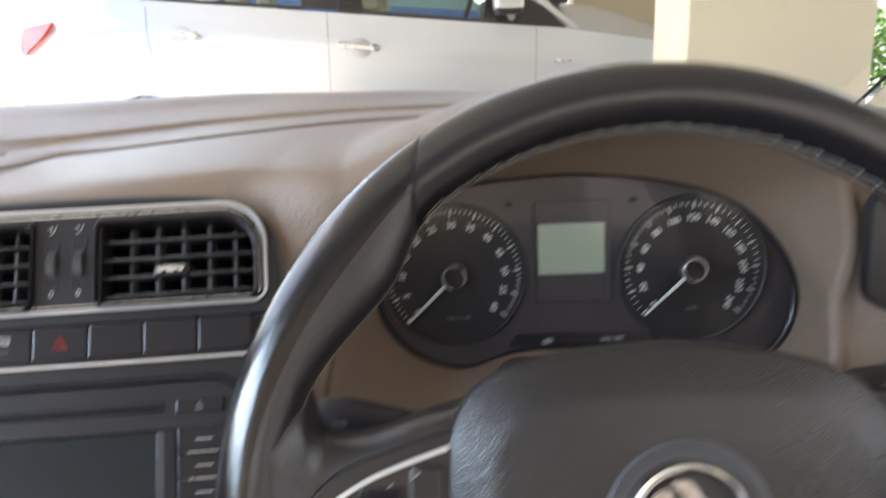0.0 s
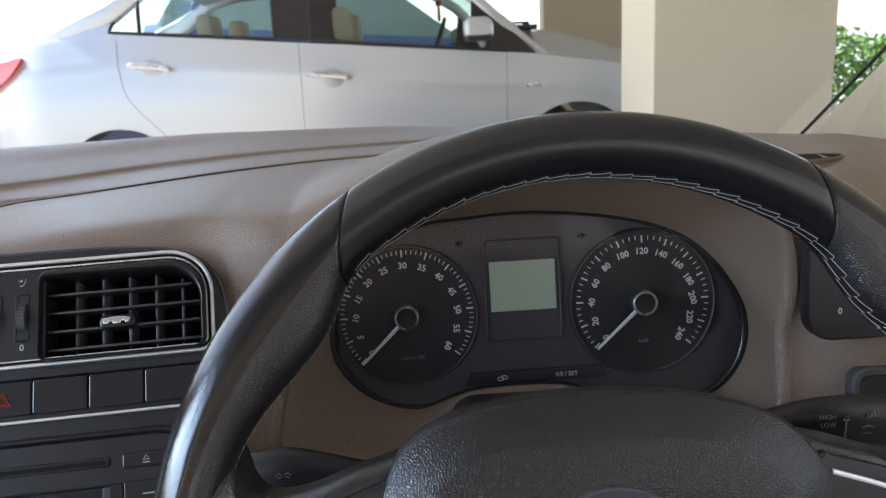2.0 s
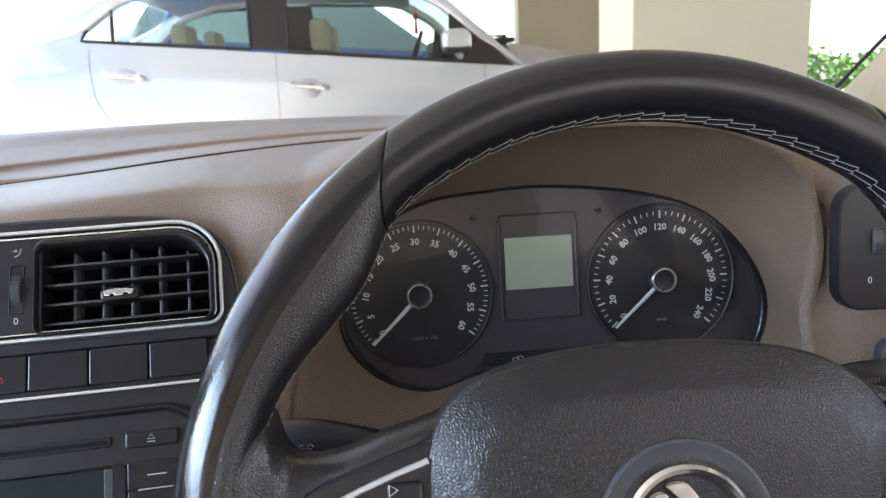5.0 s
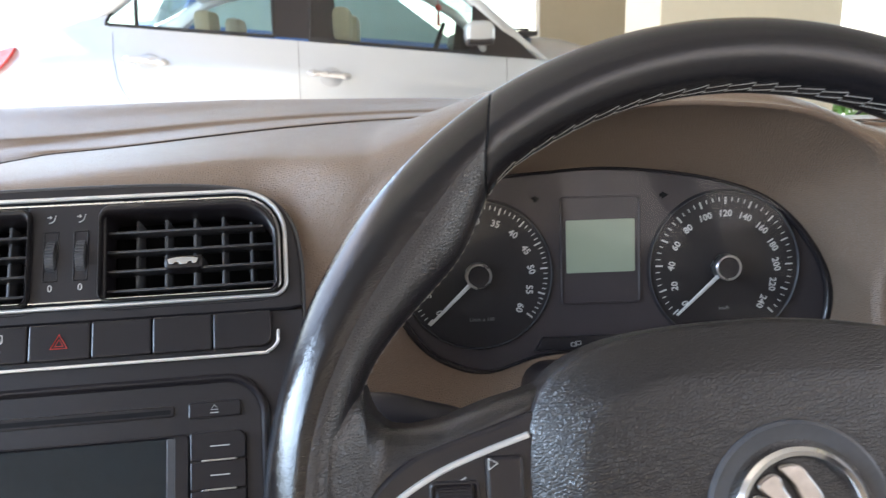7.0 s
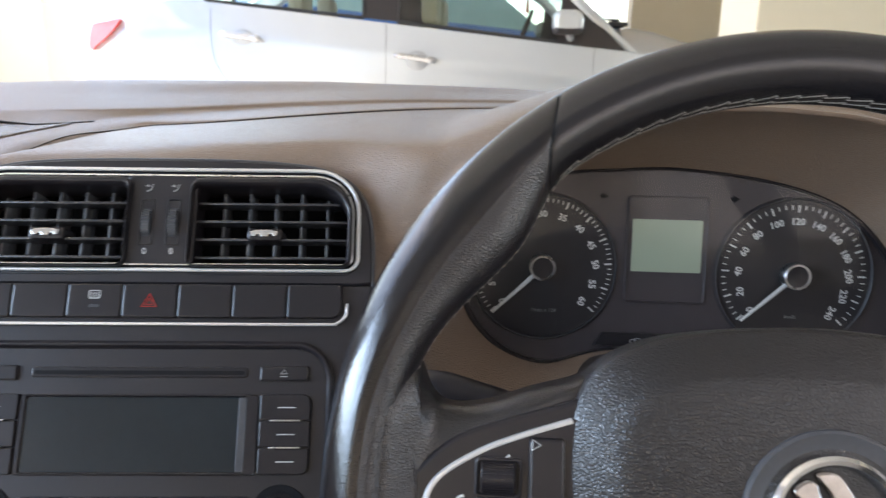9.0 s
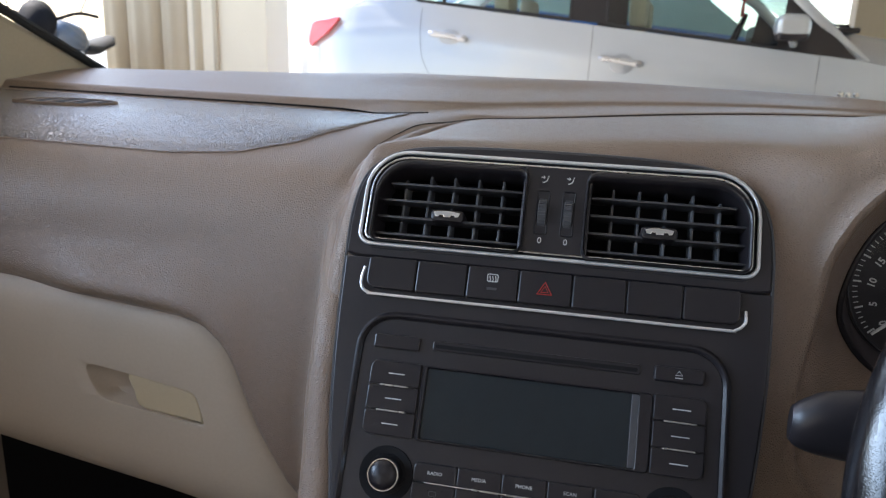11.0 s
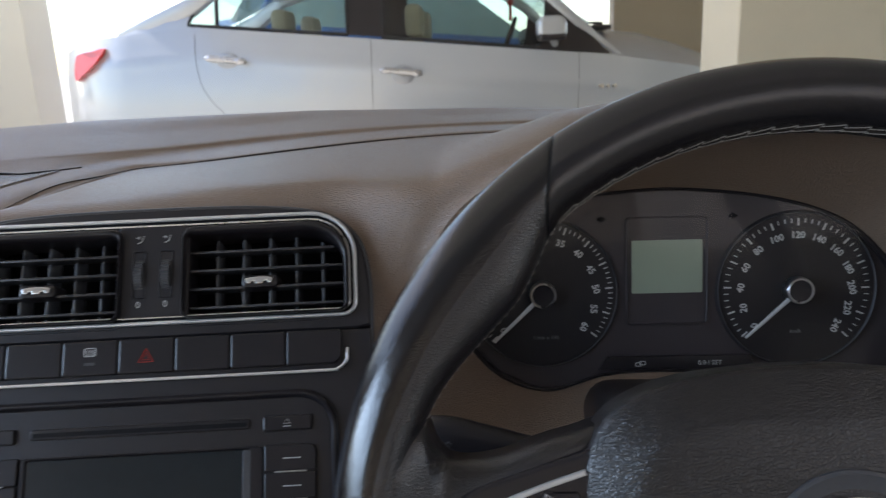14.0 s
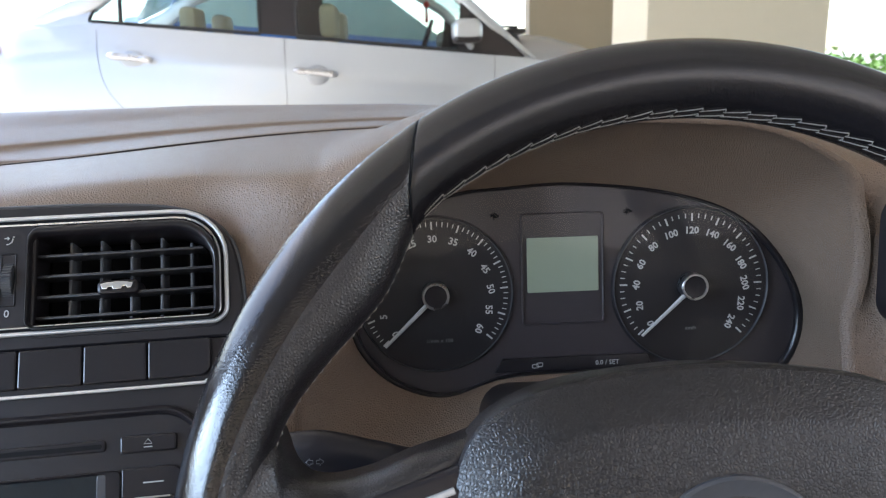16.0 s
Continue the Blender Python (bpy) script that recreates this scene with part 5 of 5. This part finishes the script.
for name, x0, x1, y0, y1 in (("pillar_front", 0.871, 1.611, 3.0, 3.49), ("pillar_left", -4.53, -3.73, 5.9, 6.3), ("pillar_rear", -3.1, -2.6, -4.5, -4.0), ("pillar_right", 3.6, 4.3, -3.0, -2.4)):
    bm = B()
    box(bm, x0, x1, y0, y1, 0.087, 2.75, 0.006)
    structure(name, bm, CREAM_WALL, "cream painted square concrete pillar", "pillar")
bm = B()
box(bm, 1.09, 3.25, 7.0, 7.25, 0.087, 2.75, 0.004)
structure("wall_back", bm, TAN_WALL, "tan painted wall behind the parked car", "wall")
bm = B()
box(bm, 6.5, 6.75, -9.0, 2.0, 0.087, 0.95)
structure("wall_right", bm, CREAM_WALL, "low cream painted side wall", "wall")
bm = B()
box(bm, -3.2, 6.75, -9.0, -8.75, 0.087, 2.75)
structure("wall_rear", bm, CREAM_WALL, "cream painted rear wall", "wall")
bm = B()
cols = []
for k in range(121):
    x = -5.55 + 1.30 * k / 120
    w = -0.13 * abs(math.sin(math.pi * (x + 5.55) / (0.30 + 0.03 * math.sin(x * 5)))) ** 0.7 + 0.012 * math.sin(k * 0.55 + 1)
    cols.append([(x + 0.045, 6.0 + w, 0.087), (x + 0.045, 6.0 + w, 1.3), (x + 0.045, 6.0 + w * 0.9, 2.7)])
vs = [[bm.verts.new(p) for p in c] for c in cols]
for a, b in zip(vs, vs[1:]):
    for i in range(2):
        bm.faces.new((a[i], a[i + 1], b[i + 1], b[i]))
cur = finish(bm, "curtain", CLOTH, None, "", True, 80)
sol = cur.modifiers.new("thick", "SOLIDIFY")
sol.thickness = 0.004
tagged(cur, "beige cloth sheet hanging in long folds behind the parked car", "curtain")

# a blue car beyond the saloon
beyond = thing("blue_car", "blue car parked beyond the silver saloon", "car", Matrix.Translation((0.047, 0, 0.037)))
for name, mat, rows in (("body", CAR_BLUE, ((6.40, 0.25), (6.33, 0.45), (6.32, 0.80), (6.38, 1.08), (6.46, 1.15), (7.2, 1.20))), ("greenhouse", DARK_GLASS, ((6.47, 1.15), (6.60, 1.46), (6.70, 1.53), (7.2, 1.55)))):
    bm = B()
    rings = []
    for y, z in rows + tuple((14.4 - y, z) for y, z in rows[-2::-1]):
        x0, x1 = (-2.45 + 0.25 * max(0, z - 0.9), 0.75 - 0.5 * max(0, z - 0.75)) if name == "body" else (-2.3 + 0.9 * (z - 1.15), 0.25 - 1.6 * (z - 1.15))
        rings.append([(x0 + (x1 - x0) * k / 12, y, z + max(0, z - 0.7) / 0.5 * (-0.06 + 0.107 * (0.74 - (x0 + (x1 - x0) * k / 12)))) for k in range(13)])
    vs = ring_strip(bm, rings, False)
    bm.faces.new([r[0] for r in vs])
    bm.faces.new([r[-1] for r in vs][::-1])
    part(name, bm, mat, beyond, sharp=50)
for px in (-2.05, -1.15):
    bm = B()
    lean = 0.3 if px < -2 else 0.0 if px < -0.5 else -0.55
    tube(bm, [(px, 6.45, 1.36), (px + lean * 0.85, 6.585, 1.85), (px + lean, 6.69, 1.98)], 0.035, 8)
    part("window_pillar", bm, CAR_BLUE, beyond)
for cx in (-1.75, 0.1):
    part("wheel", lathe(B(), [(0.20, -0.09), (0.285, -0.09), (0.30, 0.0), (0.285, 0.09), (0.0, 0.08)], 32, Matrix.Translation((cx, 6.40, 0.35)) @ pose(0, 0, 0, 90, 0, 0)), RUBBER, beyond)

# a motorcycle beside the sheet
bike = thing("motorcycle", "dark motorcycle parked beside the hanging sheet", "motorcycle", pose(-5.01, 5.0, 0.087, 0, 0, -70))
for cx in (-0.62, 0.62):
    m = Matrix.Translation((cx, 0, 0.30)) @ pose(0, 0, 0, 90, 0, 0)
    wl = part("wheel", lathe(B(), [(0.22, -0.04), (0.27, -0.045), (0.30, 0.0), (0.27, 0.045), (0.22, 0.04)], 32, m, False), RUBBER, bike)
    bm = B()
    for k in range(6):
        a = math.pi * k / 3
        tube(bm, [(cx, 0, 0.30), (cx + 0.235 * math.cos(a), 0, 0.30 + 0.235 * math.sin(a))], 0.014, 6)
    part("spoke_hub", bm, GREY, wl)
for name, mat, rows in (("tank", BLUE_GREY, ((0.30, 0.92, 0.05, 0.05), (0.22, 0.93, 0.13, 0.11), (0.0, 0.90, 0.14, 0.12), (-0.16, 0.84, 0.09, 0.08))), ("seat", RUBBER, ((-0.12, 0.82, 0.10, 0.05), (-0.35, 0.81, 0.13, 0.055), (-0.65, 0.86, 0.12, 0.05), (-0.80, 0.90, 0.06, 0.03))), ("engine", DARK, ((0.25, 0.50, 0.10, 0.16), (0.05, 0.48, 0.15, 0.20), (-0.20, 0.46, 0.13, 0.16))), ("head_cowl", DARK, ((0.42, 1.02, 0.10, 0.12), (0.52, 1.02, 0.14, 0.15), (0.62, 0.98, 0.12, 0.13), (0.68, 0.95, 0.06, 0.07))), ("mudguard", BLUE_GREY, ((0.92, 0.46, 0.05, 0.03), (0.75, 0.62, 0.075, 0.04), (0.55, 0.66, 0.075, 0.04), (0.36, 0.55, 0.05, 0.03)))):
    bm = B()
    v = ring_strip(bm, [[(x, w * math.cos(t), z + h * math.sin(t)) for t in (2 * math.pi * k / 16 for k in range(16))] for x, z, w, h in rows])
    bm.faces.new(v[0])
    bm.faces.new(v[-1])
    part(name, bm, mat, bike, sharp=60)
bm = B()
tube(bm, spline([(0.30, -0.36, 1.06), (0.38, -0.24, 1.08), (0.44, -0.08, 1.03), (0.44, 0.08, 1.03), (0.38, 0.24, 1.08), (0.30, 0.36, 1.06)], 5), 0.014, 8)
part("handlebar", bm, DARK, bike)
for sy in (-1, 1):
    bm = B()
    tube(bm, [(0.38, 0.26 * sy, 1.09), (0.36, 0.33 * sy, 1.24)], 0.007, 6)
    tube(bm, [(0.345, 0.34 * sy, 1.27), (0.365, 0.34 * sy, 1.27)], 0.06, 16)
    part("mirror", bm, DARK, bike)
    bm = B()
    tube(bm, [(0.42, 0.07 * sy, 0.98), (0.62, 0.08 * sy, 0.32)], 0.022, 8)
    part("fork", bm, GREY, bike)

# hedge
rng = random.Random(7)
hedge = thing("hedge", "dense bright green hedge in sunlight", "hedge", Matrix.Translation((6.57, 9.6, 0.087)), kind="stuff")
verts, faces = [], []
for k in range(14000):
    x, y = rng.uniform(-3.4, 3.4), rng.uniform(-0.6, 0.6)
    z = rng.uniform(0.05, 0.92) + 0.10 * math.sin(x * 3.1) + 0.06 * math.sin(x * 7.7)
    m = Matrix.Translation((x, y * (1.1 - 0.4 * z), z)) @ Euler((rng.uniform(-1.2, 1.2), rng.uniform(-1.2, 1.2), rng.uniform(0, 6.3))).to_matrix().to_4x4()
    s = rng.uniform(0.030, 0.058)
    b = len(verts)
    verts += [m @ Vector(p) * 1.0 for p in ((0, -s, 0), (s * 0.55, 0, s * 0.12), (0, s, 0), (-s * 0.55, 0, s * 0.12))]
    faces.append((b, b + 1, b + 2, b + 3))
me = bpy.data.meshes.new("leaves")
me.from_pydata(verts, [], faces)
me.materials.append(LEAF)
lv = new("leaves", me)
lv.parent = hedge
tagged(lv, kind="stuff")

# ---- parked saloon ----
sedan = thing("saloon_car", "silver four-door saloon car parked side-on, dusty paint", "car", Matrix.Translation((0.015, 0, 0.037)))


def belt(x):
    return table(x, [(-2.70, 1.13), (-2.38, 1.19), (-1.75, 1.235), (0.55, 1.0), (1.0, 0.925), (1.5, 0.80)])


def side_y(x, z):
    """How far the near flank lies from the line y = 4.15."""
    t = (z - 0.72) / 0.5
    shape = 0.045 * t * t + (0.05 * max(0, t) ** 3)
    end = 0.35 * max(0, (-2.12 - x) / 0.55) ** 2 + 0.30 * max(0, (x - 0.95) / 0.6) ** 2
    crease_z = belt(x) - 0.16
    return shape + end - 0.008 * math.exp(-((z - crease_z) / 0.03) ** 2)


ARCHES = ((-1.79, 0.37), (0.785, 0.37))
bm = B()
xs = [-2.68 + 4.20 * k / 210 for k in range(211)]
n_z = 26
grid = []
for x in xs:
    near = []
    for j in range(n_z):
        z = 0.24 + (belt(x) - 0.24) * j / (n_z - 1)
        near.append(Vector((x, 4.15 + side_y(x, z), z)))
    deck_z = table(x, [(-2.60, 1.15), (-1.9, 1.25), (0.40, 1.19), (0.53, 1.165), (0.83, 1.125), (1.02, 1.07), (1.52, 0.88)])
    top = []
    for f in (0.06, 0.14, 0.25, 0.4, 0.5):
        y = near[-1].y + (5.0 - near[-1].y) * f * 2
        top.append(Vector((x, y, near[-1].z + (deck_z - near[-1].z) * math.sin(min(1, f * 2.2) * math.pi / 2))))
    half = near + top
    ring = half + [Vector((p.x, 10.0 - p.y, p.z)) for p in half[-2::-1]]
    grid.append([bm.verts.new(p) for p in ring])
total = len(grid[0])
for gi, (a, b) in enumerate(zip(grid, grid[1:])):
    for i in range(total - 1):
        m = (a[i].co + b[i + 1].co) / 2
        if any((m.x - cx) ** 2 + (m.z - cz) ** 2 < 0.355 ** 2 for cx, cz in ARCHES) and (m.y < 4.6 or m.y > 5.4):
            continue
        if -1.79 < m.x < 0.42 and n_z - 1 <= i < total - n_z:
            continue
        bm.faces.new((a[i], b[i], b[i + 1], a[i + 1]))
for v in [v for v in bm.verts if v.is_boundary]:
    for cx, cz in ARCHES:
        d = Vector((v.co.x - cx, v.co.z - cz))
        if 0.30 < d.length < 0.40 and (v.co.y < 4.6 or v.co.y > 5.4) and v.co.z > 0.26:
            d = d.normalized() * 0.355
            v.co.x, v.co.z = cx + d.x, cz + d.y
for g in (grid[0], grid[-1]):
    bm.faces.new(g)
bmesh.ops.delete(bm, geom=[v for v in bm.verts if not v.link_faces], context="VERTS")
part("body", bm, SILVER, sedan, "silver painted body", sharp=50)


def flank(x, z, out=0.004):
    return Vector((x, 4.15 + side_y(x, z) - out, z))


bm = B()
for path in ([(-1.745, 1.20), (-1.735, 1.06), (-1.715, 0.93), (-1.66, 0.83), (-1.58, 0.74), (-1.50, 0.64), (-1.44, 0.5), (-1.42, 0.3)], [(-0.745, 1.14), (-0.742, 0.95), (-0.748, 0.65), (-0.75, 0.3)], [(0.40, 1.01), (0.395, 0.8), (0.385, 0.58), (0.38, 0.3)]):
    tube(bm, [flank(x, z, 0.0005) for x, z in spline(path, 5)], 0.0015, 5)
part("door_gap", bm, GREY, sedan, "dark shut line between panels")
for cx, cz in ARCHES:
    bm = B()
    arc = [(cx + 0.357 * math.cos(radians(t)), cz + 0.357 * math.sin(radians(t))) for t in range(-15, 196, 6)]
    rings = [[flank(x, z, 0.003) for x, z in arc], [flank(x, z, 0.0) + Vector((0, 0.05, 0)) for x, z in arc], [flank(x, z, 0.0) + Vector((0, 0.30, 0)) for x, z in arc]]
    ring_strip(bm, rings, False)
    part("wheel_arch", bm, DARK, sedan, "dark wheel arch liner")
    for y, s in ((4.30, 1), (5.70, -1)):
        m = Matrix.Translation((cx, y, 0.355)) @ pose(0, 0, 0, 90 * s, 0, 0)
        wh = part("wheel", lathe(B(), [(0.20, -0.09), (0.285, -0.09), (0.303, -0.07), (0.305, 0.0), (0.303, 0.07), (0.285, 0.095), (0.20, 0.085)], 48, m), RUBBER, sedan, "black tyre")
        bm = B()
        lathe(bm, [(0.20, 0.06), (0.198, 0.088), (0.185, 0.08), (0.05, 0.068), (0.0, 0.066)], 48, m)
        for k in range(7):
            q = m @ pose(0, 0, 0, 0, 0, 360 * k / 7)
            bmesh.ops.create_cube(bm, size=1, matrix=q @ Matrix.Translation((0.115, 0, 0.078)) @ Matrix.Diagonal((0.15, 0.04, 0.018, 1)))
        part("hubcap", bm, SATIN, wh, "silver wheel cover")

# windows of the near and far sides
WIN_R = [(-1.79, 1.247), (-0.875, 1.160), (-0.885, 1.50), (-1.35, 1.49), (-1.60, 1.44), (-1.74, 1.34)]
WIN_F = [(-0.675, 1.140), (0.56, 1.005), (0.17, 1.36), (-0.05, 1.47), (-0.68, 1.50)]
for far in (0, 1):
    def at(x, z, out=0.0):
        y = 4.15 + side_y(x, belt(x)) + 0.012 + max(0, z - belt(x)) * 0.30 - out
        return Vector((x, 10.0 - y if far else y, z))
    for poly in (WIN_R, WIN_F):
        bm = B()
        fine = []
        for i in range(len(poly)):
            a, b = poly[i], poly[(i + 1) % len(poly)]
            fine += [(a[0] + (b[0] - a[0]) * t / 6, a[1] + (b[1] - a[1]) * t / 6) for t in range(6)]
        bm.faces.new([bm.verts.new(at(x, z)) for x, z in fine])
        win = part("side_window", bm, TINTED, sedan, "lightly tinted side window", smooth=False)
        win.visible_shadow = False
        bm = B()
        tube(bm, [at(x, z, 0.004) for x, z in fine], 0.010, 6, True, flat=0.7, up=(0, 1, 0))
        part("window_seal", bm, RUBBER, win, "black window rubber")
    bm = B()
    cols = [[at(x, z, 0.002), at(x + w, z2, 0.002)] for x, w, z, z2 in [(-0.885, 0.215, 1.16 + 0.34 * k / 6, 1.14 + 0.36 * k / 6) for k in range(7)]]
    ring_strip(bm, cols, False)
    part("door_pillar", bm, BLACK2, sedan, "black centre door pillar")
    bm = B()
    ring_strip(bm, [[at(0.19, 1.045, 0.014), at(0.57, 1.003, 0.014)], [at(0.21, 1.16, 0.014), at(0.40, 1.15, 0.014)], [at(0.22, 1.30, 0.014), at(0.235, 1.30, 0.014)]], False)
    part("mirror_sail", bm, BLACK, sedan, "black triangular mirror base")
    bm = B()
    tube(bm, [at(0.64, 0.985, -0.02), at(0.40, 1.165), at(0.20, 1.35), at(0.0, 1.47), at(-0.3, 1.535), at(-0.9, 1.55), at(-1.35, 1.525), at(-1.60, 1.46), at(-1.78, 1.345), at(-2.02, 1.255, -0.02), at(-2.22, 1.205, -0.05)], [0.008, 0.032, 0.034, 0.034, 0.034, 0.034, 0.036, 0.045, 0.06, 0.05, 0.015], 8, flat=0.7, up=(0, 1, 0))
    part("roof_rail", bm, SILVER, sedan, "silver roof frame")
    bm = B()
    lo = [(-1.77, 1.235), (-1.79, 1.25), (-1.745, 1.345), (-1.605, 1.445), (-1.35, 1.495)]
    hi = [(-2.22, 1.19), (-2.10, 1.235), (-1.88, 1.345), (-1.66, 1.475), (-1.35, 1.54)]
    ring_strip(bm, [[at(x, z, 0.006) for x, z in lo], [at((x + u) / 2, (z + w) / 2, 0.012) for (x, z), (u, w) in zip(lo, hi)], [at(x, z, -0.01) for x, z in hi]], False)
    part("rear_quarter", bm, SILVER, sedan, "silver rear roof pillar")
    bm = B()
    tube(bm, [at(-1.62, 1.235, 0.002), at(-1.625, 1.43, 0.002)], 0.012, 6)
    part("quarter_divider", bm, BLACK2, sedan)
    bm = B()
    q = at(0.243, 1.14, 0.10)
    slab(bm, rrect(0.158, 0.122, (0.045, 0.04, 0.05, 0.045), 6, 0.0, 0.006), 0.0, 0.15, 0.028, 5)
    turn = Matrix(((1, 0, 0, q.x), (0, 0, 1 if far else -1, q.y + (-0.06 if far else 0.06)), (0, 1, 0, q.z), (0, 0, 0, 1)))
    bmesh.ops.transform(bm, matrix=turn, verts=bm.verts)
    tube(bm, [at(0.27, 1.065, 0.02), at(0.25, 1.09, 0.08)], 0.02, 8)
    mirror = part("door_mirror", bm, SILVER, sedan, "silver door mirror")
    bm = B()
    slab(bm, rrect(0.146, 0.046, 0.02, 4, 0.0, -0.036), 0.0, 0.151, 0.02, 3)
    bmesh.ops.transform(bm, matrix=turn, verts=bm.verts)
    part("lower_shell", bm, BLACK, mirror, "black underside of the mirror")
    bm = B()
    for x, z in ((-1.55, 1.048), (-0.570, 0.948)):
        dirn = 0.19 if x < -1 else 0.10
        path = [(x - 0.125, z + 0.015), (x - 0.07, z + 0.010), (x, z + 0.002), (x + 0.07, z - 0.008), (x + 0.115, z - 0.012)]
        bm2 = B()
        tube(bm2, [Vector((p[0], (10.0 - (4.15 + side_y(*p) - 0.034)) if far else 4.15 + side_y(*p) - 0.034, p[1])) for p in spline(path, 4)], [0.006, 0.014, 0.019, 0.021] + [0.018] * 8 + [0.021, 0.022, 0.020, 0.015, 0.006], 8, flat=0.9)
        part("door_handle", bm2, SATIN, sedan, "bright pull handle")
        # flat bulge whose darker silver paints the shade inside the grip recess
        bm3 = B()
        bmesh.ops.create_uvsphere(bm3, u_segments=16, v_segments=8, radius=1, matrix=Matrix.Translation((x, (10.0 - (4.15 + side_y(x, z) + 0.002)) if far else 4.15 + side_y(x, z) + 0.002, z - 0.015)) @ Matrix.Diagonal((0.066, 0.007, 0.056, 1)))
        part("handle_cup", bm3, CUP, sedan, "grip recess with its shade painted in darker silver")
    bm.free()
    bm = B()
    lamp = spline([(-2.265, 1.135), (-2.36, 1.125), (-2.49, 1.11), (-2.52, 1.05), (-2.51, 0.965), (-2.45, 0.99), (-2.345, 1.045)], 4, True)
    vsn = [Vector((p[0], (10.0 - (4.15 + side_y(*p) - 0.035)) if far else 4.15 + side_y(*p) - 0.035, p[1])) for p in lamp]
    inn = [Vector((p[0], (10.0 - (4.15 + side_y(*p) + 0.02)) if far else 4.15 + side_y(*p) + 0.02, p[1])) for p in lamp]
    v2 = ring_strip(bm, [inn, vsn])
    bm.faces.new(v2[-1])
    part("tail_lamp", bm, RED_LENS, sedan, "red wraparound tail lamp")
bm = B()
cols = []
for k in range(33):
    x = -1.62 + 1.66 * k / 32
    z = table(x, [(-1.62, 1.455), (-1.35, 1.525), (-0.9, 1.555), (-0.3, 1.54), (0.04, 1.46)])
    y0 = 4.15 + side_y(x, belt(x)) + 0.012 + (z - belt(x)) * 0.30
    cols.append([Vector((x, y0 + (10 - 2 * y0) * j / 8, z + 0.035 * math.sin(math.pi * j / 8))) for j in range(9)])
ring_strip(bm, cols, False)
part("roof", bm, SILVER, sedan, "silver roof panel")
for name, p in (("front_glass", [(0.03, 1.46), (0.50, 1.17)]), ("rear_glass", [(-1.63, 1.455), (-2.0, 1.24)])):
    bm = B()
    ring_strip(bm, [[Vector((x, 4.40 + 1.2 * j / 6, z + 0.02 * math.sin(math.pi * j / 6))) for j in range(7)] for x, z in p], False)
    g = part(name, bm, TINTED, sedan, "raked car window", smooth=True)
    g.visible_shadow = False
for x in (-0.52, -1.32):
    for y in (4.62, 5.38):
        bm = B()
        box(bm, x - 0.09, x + 0.06, y - 0.24, y + 0.24, 0.5, 1.12, 0.04)
        part("seat_back", bm, BLUE if x < -1 else CLOTH, sedan, "cloth seat back", sharp=30)
        bm = B()
        box(bm, x - 0.06, x + 0.04, y - 0.13, y + 0.13, 1.14, 1.33, 0.035)
        part("headrest", bm, CLOTH, sedan)
bm = B()
box(bm, -1.75, 0.45, 4.35, 5.65, 0.42, 0.50, 0.01)
part("cabin_floor", bm, DARK, sedan)
bm = B()
box(bm, 0.22, 0.46, 4.36, 5.64, 0.85, 1.08, 0.03)
part("dash", bm, DARK, sedan)
bm = B()
tube(bm, [(0.05 + 0.06 * math.sin(t), 5.35 + 0.17 * math.cos(t), 1.10 + 0.16 * math.sin(t)) for t in [2 * math.pi * k / 24 for k in range(24)]], 0.014, 8, True)
part("wheel_rim", bm, DARK, sedan, "dark steering wheel")
for k, w in enumerate((0.030, 0.022, 0.026)):
    bm = B()
    x = 0.515 + 0.036 * k
    p = flank(x, 0.83, 0.003)
    box(bm, x - w / 2, x + w / 2, p.y - 0.002, p.y + 0.004, 0.820, 0.842, 0.002)
    part("fender_badge", bm, CHROME, sedan, "small chrome badge bar")
bm = B()
tube(bm, [(0.05, 4.95, 1.47), (0.06, 4.95, 1.36)], 0.003, 6)
bmesh.ops.create_icosphere(bm, subdivisions=2, radius=0.022, matrix=Matrix.Translation((0.06, 4.95, 1.34)))
tube(bm, [(0.06, 4.95, 1.32), (0.06, 4.95, 1.23)], [0.008, 0.012], 8)
part("hanging_ornament", bm, RED, sedan, "red ornament hanging from the mirror")
bm = B()
box(bm, 0.50, 0.62, 4.45, 5.55, 1.135, 1.165, 0.01)
part("cowl", bm, BLACK, sedan, "black cowl at the foot of the windscreen")
for y0 in (4.62, 5.10):
    bm = B()
    tube(bm, [(0.585, y0, 1.175), (0.56, y0 + 0.10, 1.185), (0.49, y0 + 0.48, 1.20)], [0.014, 0.009, 0.006], 6)
    part("wiper", bm, DARK, sedan, "black wiper arm")
